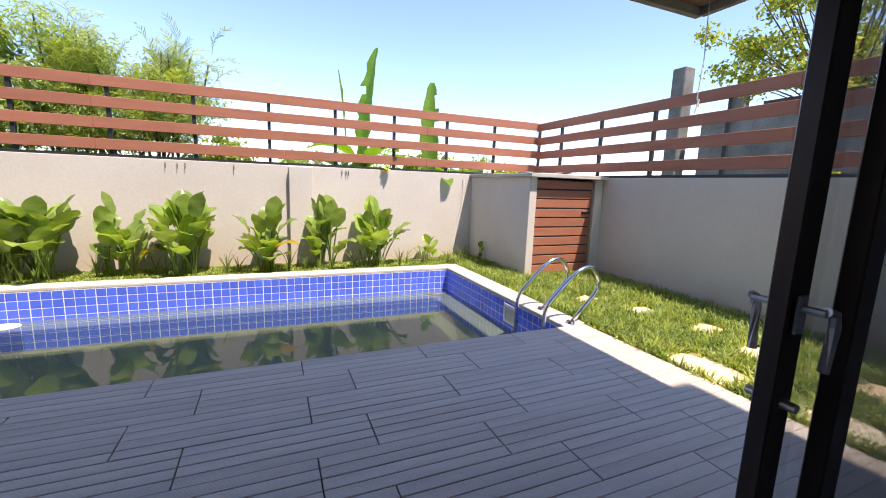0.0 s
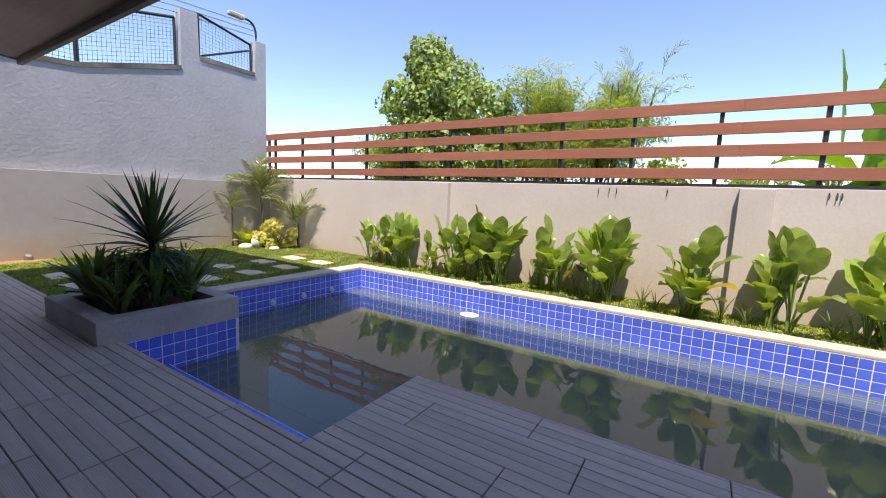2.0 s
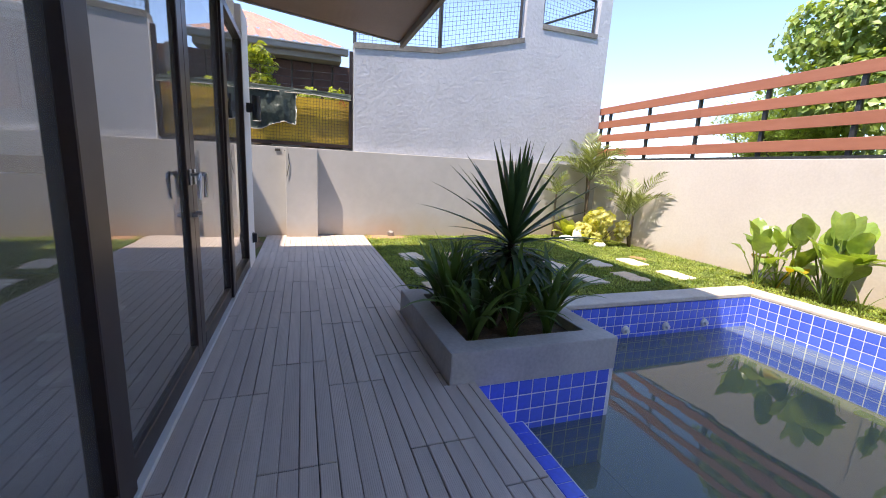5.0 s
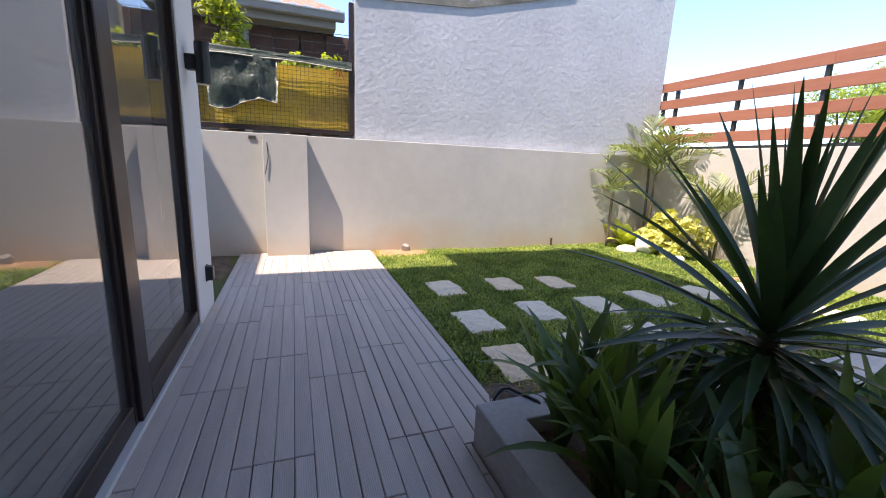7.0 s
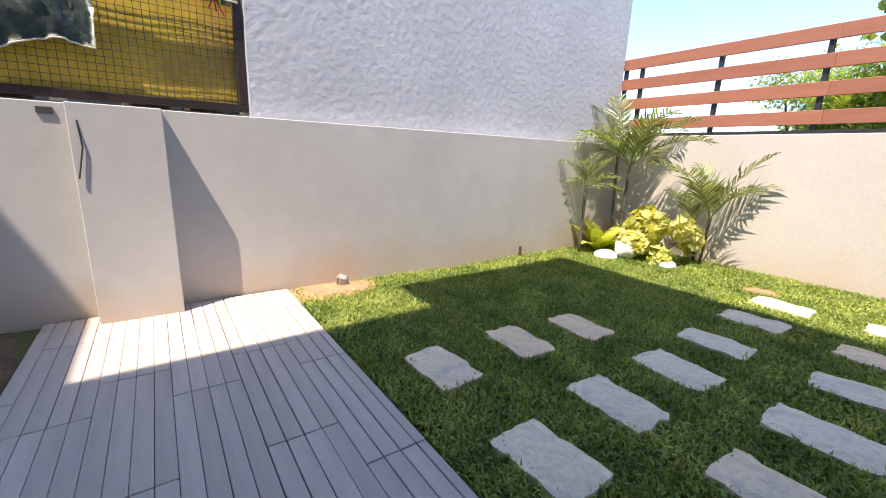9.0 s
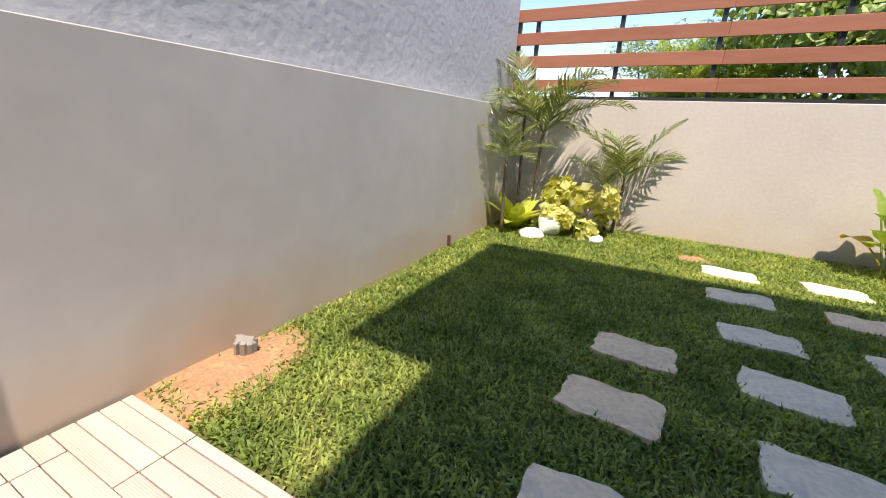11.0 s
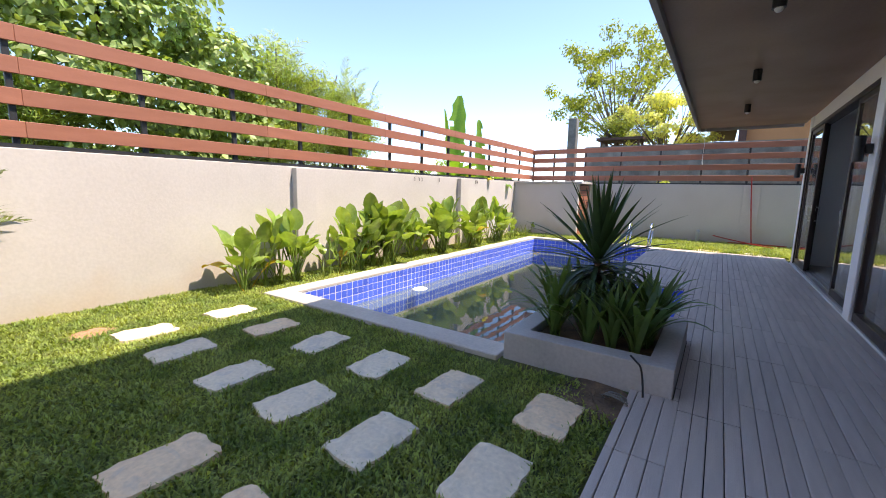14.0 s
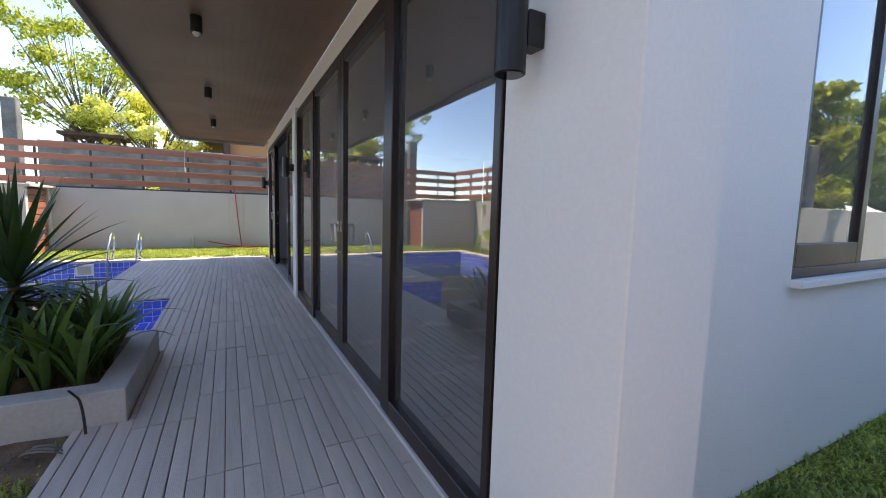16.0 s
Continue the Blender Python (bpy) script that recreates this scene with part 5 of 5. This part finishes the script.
def leafy_tree(name, label, x, y, h, r, n, mat, seed, size=0.16, low=0.45):
    rng = random.Random(seed)
    p = thing(name, label, "tree", (x, y, -0.03))
    bm = bmesh.new()
    limb(bm, (0, 0, 0), (0.2, 0, h * low), 0.17, 0.11, 0.3, seed)
    clumps = []
    for k in range(n):
        a, rr, zz = rng.uniform(0, 6.3), r * rng.uniform(0.15, 1.0) ** 0.7, rng.uniform(low * 0.95, 1.0)
        rr *= math.sin(math.pi * min(0.93, (zz - low * 0.7) / (1.08 - low * 0.7))) ** 0.6
        e = (rr * math.cos(a), rr * math.sin(a), h * zz)
        limb(bm, (0.2, 0, h * low * rng.uniform(0.8, 1.0)), e, 0.032, 0.008, 0.5, seed + k)
        clumps.append(dict(n=150, center=e, radii=(r * rng.uniform(0.13, 0.2), r * rng.uniform(0.13, 0.2), r * rng.uniform(0.08, 0.13)), size=size, seed=seed * 50 + k, shape="oval", shell=0.1))
    part("trunk", bm, BARK, p)
    crown("crown", p, mat, clumps)
    return p


leafy_tree("acacia_tree", "tall open tree with light yellow-green foliage", 14.5, 6.6, 9.3, 3.7, 80, LEAF_TREE, 3, 0.15)
leafy_tree("leafy_tree", "yellow-green tree beyond the house", 13.6, 4.2, 5.9, 2.6, 70, LEAF_LIME, 4, 0.15, 0.5)
leafy_tree("leafy_tree", "small green tree of the neighbouring plot", -10.7, -8.9, 3.9, 1.5, 60, LEAF_TREE, 6, 0.13)
leafy_tree("leafy_tree", "small green tree of the neighbouring plot", -11.4, -12.4, 4.4, 2.0, 80, LEAF_VINE, 7, 0.14)
leafy_tree("leafy_tree", "small green tree of the neighbouring plot", -11.0, -16.0, 4.2, 2.2, 80, LEAF_VINE, 8, 0.14)
bush_label = "low wild green bush behind the wall"
for k, (x, y, h, r) in enumerate(((-0.6, 8.9, 2.2, 0.8), (0.4, 9.0, 2.1, 0.8), (5.6, 8.8, 2.1, 0.7), (-4.0, 8.9, 1.9, 0.7), (-5.2, 8.7, 1.9, 0.7), (7.2, 6.0, 1.9, 0.6), (8.0, 3.5, 1.7, 0.6), (2.3, 9.4, 2.3, 0.8), (-1.4, 9.5, 2.3, 0.9),
        (1.2, 9.3, 2.2, 0.7), (3.4, 9.2, 2.2, 0.8), (4.6, 9.0, 2.2, 0.7))):
    b = thing("wild_bush", bush_label, "bush", (x, y, -0.03), "wild bushes")
    bm = bmesh.new()
    for j in range(6):
        limb(bm, (0, 0, 0), (0.5 * r * math.cos(j), 0.5 * r * math.sin(j), h * 0.8), 0.02, 0.008, 0.1, j)
    part("stems", bm, BARK, b)
    crown("leaves", b, LEAF_FEATHER if k % 2 else LEAF_TREE, [dict(n=240, center=(random.uniform(-0.6, 0.6) * r, random.uniform(-0.4, 0.4) * r, h * random.uniform(0.45, 0.95)), radii=(0.4 * r, 0.4 * r, 0.3 * r), size=0.11, seed=300 + k * 10 + j, shape="narrow" if k % 2 else "oval", shell=0.2) for j in range(7)])

# distant tree line and hills
V, F, base = [], [], 0
rng = np.random.default_rng(8)
for a in np.arange(-40, 200, 1.5):
    r = rng.uniform(70, 110)
    x, y = r * math.cos(radians(a)), r * math.sin(radians(a))
    P, f = cluster(60, (x, y, rng.uniform(0.5, 1.6)), (rng.uniform(2, 4), rng.uniform(2, 4), rng.uniform(1.0, 2.6)), 1.0, int(a * 7 + 900) % 9999, "oval", 0, 0.3)
    V.append(P)
    F.append(f + base)
    base += len(P)
me = bpy.data.meshes.new("far_trees")
me.from_pydata(np.concatenate(V).tolist(), [], np.concatenate(F).tolist())
me.materials.append(LEAF_VINE)
tagged(new("far_trees", me), "distant low line of green trees", "trees", kind="stuff")

# ---- neighbours ----
# mesh gate with yellow sheet, beside the tall wall
gate = thing("yellow_mesh_panel", "yellow plastic sheet behind wire mesh in a rusty dark steel frame", "fence panel", (WEST - 0.2, 1.12, 1.52))
for d in ((-0.05, 0.0, -0.93, 0.93, 0.0, 0.06), (-0.05, 0.0, 0.87, 0.93, 0.061, 1.62), (-0.05, 0.0, -0.93, -0.87, 0.061, 1.62)):
    boxes("frame", FRAME, gate, d, bevel=0.004)
bm = bmesh.new()
nx = 30
grid = [[bm.verts.new((-0.075 + 0.0015 * math.sin(i * 0.5 + j * 0.3), -0.87 + 1.74 * i / nx, 0.03 + 0.78 * j / 8)) for i in range(nx + 1)] for j in range(9)]
for a, b in zip(grid, grid[1:]):
    for i in range(nx):
        bm.faces.new((a[i], a[i + 1], b[i + 1], b[i]))
part("sheet", bm, YELLOW, gate, "wavy yellow plastic sheet", True)
bm = bmesh.new()
for i in range(36):
    y = -0.87 + 1.74 * i / 35
    rod(bm, (-0.03, y, 0.05), (-0.03, y, 0.88), 0.002, n=4)
for j in range(17):
    rod(bm, (-0.03, -0.87, 0.05 + 0.05 * j), (-0.03, 0.87, 0.05 + 0.05 * j), 0.002, n=4)
part("wire_mesh", bm, STEEL_DARK, gate, "black wire mesh")
for z in (1.0, 1.12, 1.24):
    bm = bmesh.new()
    tube(bm, [(-0.04, -0.87, z), (-0.05, 0, z - 0.02), (-0.04, 0.87, z)], 0.004, 5)
    part("wire", bm, STEEL_DARK, gate)
bm = bmesh.new()
for j in range(3):
    rod(bm, (0.01, 0.74, 0.84), (0.03, 0.70 + 0.05 * j, 0.74 - 0.02 * j), 0.006, n=5)
part("red_tie", bm, RED, gate, "red plastic tie")


def cloth(name, label, pts_top, drop, seed, fold=0.055):
    """A sheet hanging over an edge, with folds."""
    (x0, y0, z0), (x1, y1, z1) = pts_top
    bm = bmesh.new()
    n, m = 24, 12
    rows = []
    for j in range(m + 1):
        row = []
        for i in range(n + 1):
            u, v = i / n, j / m
            w = fold * noise.noise(Vector((u * 5, v * 2.5, seed))) + fold * 0.6 * noise.noise(Vector((u * 14, v * 8, seed + 3)))
            row.append(bm.verts.new((x0 + (x1 - x0) * u + 0.03 + w + 0.04 * v, y0 + (y1 - y0) * u + w * 0.4, z0 + (z1 - z0) * u - drop * v * (0.93 + 0.1 * math.sin(u * 5 + seed)) + 0.5 * w)))
        rows.append(row)
    for a, b in zip(rows, rows[1:]):
        for i in range(n):
            bm.faces.new((a[i], a[i + 1], b[i + 1], b[i]))
    foot = [v.co.copy() for v in rows[-1]]
    bmesh.ops.solidify(bm, geom=list(bm.faces), thickness=0.004)
    sheet = tagged(part(name, bm, TARP, None, smooth=True), label, "tarpaulin")
    part("hem", tube(bmesh.new(), foot, 0.006, 6), COPING, sheet, "pale frayed hem", True)
    return sheet


cloth("tarpaulin", "crumpled dark grey-green tarpaulin hung over the mesh", ((WEST - 0.2, 0.36, 2.36), (WEST - 0.2, 1.12, 2.40)), 0.60, 1)
cloth("tarpaulin", "narrow dark green tarpaulin strip along the mesh top", ((WEST - 0.22, 0.22, 2.46), (WEST - 0.22, 2.02, 2.43)), 0.10, 2, 0.015)
for k, (y, s) in enumerate(((0.55, 0.9), (1.35, 0.3), (1.75, 0.35))):
    b = thing("potted_shrub", "green leafy shrub behind the mesh panel", "shrub", (WEST - 0.55, y, 1.5 if s > 0.5 else 1.32), "neighbour shrubs")
    bm = bmesh.new()
    limb(bm, (0, 0, 0), (0.03, 0, 0.9 + 0.5 * s), 0.02, 0.008, 0.05, k)
    rod(bm, (0, 0, -0.1), (0, 0, 0.5), 0.14, 0.17, 14)
    part("stem", bm, BARK, b)
    crown("leaves", b, LEAF_TREE, [dict(n=int(110 * s), center=(random.uniform(-0.1, 0.1), random.uniform(-0.2, 0.2) * s, 0.9 + random.uniform(0.0, 0.75) * s), radii=(0.16, 0.18, 0.16), size=0.11, seed=500 + k * 9 + j, shape="oval", shell=0.3) for j in range(6)])
structure("neighbour_plinth", OLDCONC, "weathered concrete plinth of the neighbouring plot", (WEST - 1.6, WEST - 0.25, -4.0, 2.0, -0.1, 1.5), category="plinth")

# neighbouring house with tiled roof
nh = thing("neighbour_house", "neighbouring house with terracotta tile roof and dark boarded wall", "house", (-12.6, 0.5, 0))
boxes("wall", OLDCONC, nh, (-4.0, -0.33, -5.0, 6.0, -0.05, 3.575))
for k in range(24):
    boxes("board", REDWOOD, nh, (-0.32, -0.27, -5.0 + k * 0.46, -5.0 + k * 0.46 + 0.42, 2.0, 3.56), bevel=0.004)
for y in (-2.0, 0.0, 2.05, 4.0):
    boxes("column", OLDCONC, nh, (-0.2, 0.0, y - 0.08, y + 0.08, -0.05, 3.56), bevel=0.006)
boxes("gutter", TRIMGREY, nh, (0.1, 0.24, -5.2, 1.75, 3.70, 3.84), bevel=0.02)
# thin bright strip added as the highlight along the gutter's edge
boxes("gutter_lip", ALU, nh, (0.242, 0.262, -5.2, 1.75, 3.82, 3.85), bevel=0.006)
boxes("eaves_board", TRIMGREY, nh, (-0.4, 0.09, -5.2, 1.6, 3.58, 3.90), bevel=0.01)
for j in range(7):
    bm = bmesh.new()
    y_end = 1.7 - 0.7 * j
    n = int((y_end + 5.2) * 16)
    low = [bm.verts.new((0.2 - j * 0.36, -5.2 + (y_end + 5.2) * i / n, 3.87 + j * 0.25 + 0.022 * math.sin((-5.2 + (y_end + 5.2) * i / n) * 24.2))) for i in range(n + 1)]
    high = [bm.verts.new((0.2 - (j + 1) * 0.36, v.co.y - 0.7 * (i / n) ** 6, v.co.z + 0.262)) for i, v in enumerate(low)]
    for i in range(n):
        bm.faces.new((low[i], low[i + 1], high[i + 1], high[i]))
    bmesh.ops.solidify(bm, geom=list(bm.faces), thickness=0.015)
    part("roof_course", bm, ROOFTILE, nh, "terracotta pantile course")

# steel mesh frames on the tall wall
def mesh_frame(name, corners, label):
    f = thing(name, label, "mesh frame")
    X = TALL - 0.1
    cs = [Vector((X, y, z)) for y, z in corners]
    for a, b in zip(cs, cs[1:] + cs[:1]):
        bm = bmesh.new()
        rod(bm, a, b, 0.03, n=4)
        part("bar", bm, STEEL_DARK, f)
    bm = bmesh.new()
    a, b, c, d = cs
    n = int((b - a).length / 0.075)
    for k in range(1, n):
        rod(bm, a.lerp(b, k / n), d.lerp(c, k / n), 0.003, n=4)
    n = int((d - a).length / 0.075)
    for k in range(1, n):
        rod(bm, a.lerp(d, k / n), b.lerp(c, k / n), 0.003, n=4)
    part("mesh", bm, STEEL_DARK, f, "grey welded wire mesh")
    return f


mesh_frame("mesh_frame", [(2.08, 3.28), (3.6, 3.38), (3.6, 4.25), (2.08, 4.2)], "black steel frame with wire mesh on the tall wall")
mesh_frame("mesh_frame", [(3.62, 3.38), (5.22, 3.80), (5.22, 4.75), (3.62, 4.4)], "black steel frame with wire mesh on the tall wall")
mesh_frame("mesh_frame", [(5.70, 4.08), (6.90, 4.08), (6.90, 4.75), (5.70, 5.0)], "black steel frame with wire mesh on the tall wall")
bm = bmesh.new()
rod(bm, (TALL - 0.1, 5.75, 4.15), (TALL - 0.1, 6.85, 4.6), 0.022, n=6)
tagged(part("brace", bm, STEEL_DARK, None), "grey steel brace across the mesh frame", "brace")
for z in (4.98, 5.1, 5.22):
    w = thing("barbed_wire", "thin barbed wire strung above the tall wall", "wire", (TALL - 0.1, 2.2, z), "barbed wires")
    bm = bmesh.new()
    tube(bm, [(0, 0, -0.5), (0, 3.0, -0.12), (0, 4.8, 0.0)], 0.005, 5)
    part("strand", bm, STEEL_DARK, w)
    bm = bmesh.new()
    for k in range(30):
        rod(bm, (-0.015, 3.0 + k * 0.06, -0.12 + k * 0.004 - 0.015), (0.015, 3.02 + k * 0.06, -0.12 + k * 0.004 + 0.015), 0.003, n=4)
    part("barbs", bm, STEEL_DARK, w)
sl = thing("security_lamp", "small yellowed street lamp head on a bent arm", "lamp", (TALL - 0.1, 7.05, 4.7))
bm = bmesh.new()
tube(bm, [(0, 0, 0)] + arc((0, 0, 0.3), (0, 0, 0.62), (0, -0.3, 0.6), 6), 0.025, 8)
part("arm", bm, STEEL_DARK, sl)
boxes("head", COPING, sl, (-0.07, 0.07, -0.68, -0.3, 0.55, 0.64), bevel=0.02)

# concrete frame and wall of the plot to the east
structure("neighbour_wall_east", OLDCONC, "mouldy weathered concrete wall beyond the fence", (9.2, 9.4, -8.0, 6.7, -0.1, 3.15))
for x, y, h in ((9.05, 7.2, 4.3), (13.5, 8.6, 4.6), (14.5, 7.2, 4.2), (-9.95, -7.8, 2.6)):
    c = boxes("concrete_column", OLDCONC, None, (-0.17, 0.17, -0.17, 0.17, -0.1, h), bevel=0.02)
    c.location = (x, y, 0)
    tagged(c, "unfinished weathered concrete column", "column", "concrete columns")
shed = thing("steel_platform", "rusty steel water tank platform in the distance", "platform", (12.5, 5.95, 0))
for x in (-0.5, 0.5):
    for y in (-0.8, 0.8):
        boxes("leg", REDWOOD, shed, (x - 0.04, x + 0.04, y - 0.04, y + 0.04, -0.1, 3.7))
boxes("deck_plate", REDWOOD, shed, (-0.7, 0.7, -1.0, 1.0, 3.7, 3.82))
bm = bmesh.new()
for y in (-0.8, 0.0):
    rod(bm, (-0.5, y, 3.0), (-0.5, y + 0.8, 3.7), 0.03, n=5)
    rod(bm, (-0.5, y + 0.8, 3.0), (-0.5, y, 3.7), 0.03, n=5)
part("bracing", bm, REDWOOD, shed)
oh = thing("orange_house", "orange painted neighbouring house with flat roof edge", "house", (11.5, -2.0, 0))
boxes("wall", ORANGE, oh, (0, 6, -6, 3.3, -0.1, 4.7))
boxes("roof_edge", TRIMGREY, oh, (-0.3, 6.3, -6.3, 4.6, 4.702, 4.95), bevel=0.01)
boxes("eaves_box", REDWOOD, oh, (-0.2, 5.8, 3.58, 4.55, 4.02, 4.70), bevel=0.01)
boxes("pillar", REDWOOD, oh, (-0.25, -0.002, 3.3, 3.55, -0.1, 4.70))

# ---- small things ----
bm = bmesh.new()
for k in range(3):
    r = 0.055 + 0.012 * k
    tube(bm, [(r * math.cos(a), 0.02 * k, r + r * math.sin(a)) for a in [i * 0.42 for i in range(16)]], 0.005, 6)
coil = part("cable_coil", bm, OLDCONC, None)
coil.matrix_world = pose(-5.60, 2.27, -0.015, -48, 0, 80)
tagged(coil, "loose coil of grey cable leaning on the planter", "cable")
bm = bmesh.new()
tube(bm, arc((-5.58, 2.14, 0.03), (-5.53, 2.16, 0.22), (-5.47, 2.2, 0.201), 6) + [Vector((-5.36, 2.26, 0.201)), Vector((-5.28, 2.3, 0.13))], 0.007, 6)
tagged(part("cable", bm, BLACK, None), "black cable running over the planter rim", "cable")
for x in (0.0, -0.9, -0.75, -0.65, 1.05, 1.12, 1.16):
    bm = bmesh.new()
    tube(bm, [(0, 0, 0), (0.004, -0.01, -0.04), (0.0, -0.012, -0.085)], 0.006, 5)
    ob = part("wire_hook", bm, STEEL_DARK, None)
    ob.location = (x - 0.6 if x < 0.5 else x, NORTH - 0.012, 1.555)
    tagged(ob, "short cut wire end sticking from the wall top", "wire", "wire ends")
bm = bmesh.new()
tube(bm, [(3.36, NORTH - 0.02, 1.52), (3.38, NORTH - 0.05, 1.4), (3.32, NORTH - 0.04, 1.25), (3.37, NORTH - 0.03, 1.35), (3.36, NORTH - 0.03, 1.1), (3.30, NORTH - 0.03, 0.8), (3.26, NORTH - 0.03, 0.7)], 0.006, 6)
tagged(part("loose_wire", bm, PVC, None), "loose grey wire hanging on the boundary wall", "wire")
bm = bmesh.new()
tube(bm, [(-9.46, 0.92, 1.42), (-9.3, 0.99, 1.36), (-9.29, 1.0, 1.2), (-9.285, 0.96, 1.0)], 0.005, 6)
tagged(part("loose_wire", bm, STEEL_DARK, None), "thin wire hanging from a socket in the wall", "wire")
tagged(boxes("wall_socket", DARK, None, (WEST + 0.001, WEST + 0.012, 0.78, 0.86, 1.40, 1.44)), "small dark open junction hole in the wall", "junction box")
yp = thing("wall_weed", "small yellow-green weed growing on the wall top", "weed", (1.85, NORTH - 0.01, 1.58))
for k in range(4):
    ob = new("leaf", raw("leaf", *ribbon(0.15, 0.09, 1.2 + 0.1 * k, 5, 0.2, 0.5, 0.4), LEAF_LIME))
    ob.parent = yp
    ob.matrix_basis = pose(0, 0, 0, 0, 40 + 6 * k, 180 + k * 30)
bm = bmesh.new()
tube(bm, [(0, 0, -0.05), (0, 0, 0.26), (0.0, 0.0, 0.3), (0.1, 0, 0.32)], 0.045, 12)
pe = part("grey_pipe", bm, CONCRETE, None, smooth=True)
pe.location = (4.72, 2.3, 0)
tagged(pe, "short grey drain pipe stub by the wall", "pipe")
bm = bmesh.new()
tube(bm, [(-9.44, 5.15, -0.03), (-9.44, 5.15, 0.11)], 0.018, 10)
tagged(part("pipe_stub", bm, REDWOOD, None), "short dark red plastic pipe stub at the wall foot", "pipe")
for k, pts in enumerate(([(4.93, 1.26, 1.78), (4.9, 1.2, 0.9), (4.82, 1.1, 0.02)], [(4.88, 1.95, 0.22), (4.6, 1.3, 0.10), (4.3, 0.68, 0.05)], [(4.9, 1.6, 0.06), (4.7, 1.1, 0.08), (4.8, 0.4, 0.06)])):
    bm = bmesh.new()
    tube(bm, arc(*pts, 10), 0.014, 7)
    tagged(part("red_pipe", bm, RED, None), "red plastic conduit lying by the boundary wall", "pipe", "red conduits")
clut = thing("roof_clutter", "folded white and blue plastic sheets on the hut roof", "plastic sheet", (4.0, 5.6, 1.602))
for k, (x, y, w, d, mm) in enumerate(((-0.2, 0.0, 0.5, 0.3, PVC), (0.35, -0.1, 0.6, 0.25, PVC), (0.1, 0.7, 0.5, 0.4, TARP), (0.6, 0.5, 0.4, 0.5, PVC))):
    bm = bmesh.new()
    bmesh.ops.create_grid(bm, x_segments=10, y_segments=8, size=0.5, matrix=Matrix.LocRotScale((x, y, 0.02), Euler((0, 0, k)), (w, d, 1)))
    for v in bm.verts:
        v.co.z = 0.004 + 0.035 * (0.5 + 0.5 * noise.noise(v.co * 7))
    part("sheet", bm, mm, clut, smooth=True)
bm = bmesh.new()
tube(bm, [(2.98, 2.3, 2.80), (3.0, 2.3, 2.4), (2.99, 2.31, 2.10)], 0.004, 5)
tube(bm, [(2.99, 2.31, 2.12), (3.02, 2.31, 2.05), (2.97, 2.3, 1.99), (3.0, 2.3, 2.10)], 0.008, 5)
tagged(part("hanging_wire", bm, PVC, None), "thin white wire hanging from the eaves corner", "wire")
bm = bmesh.new()
tube(bm, arc((2.45, 5.9, WATER_Z + 0.01), (2.3, 5.85, WATER_Z + 0.03), (2.2, 5.95, WATER_Z + 0.005), 4), 0.008, 5)
tagged(part("floating_leaf", bm, LEAF_YELLOW, None), "dry leaf floating on the pool water", "leaf")
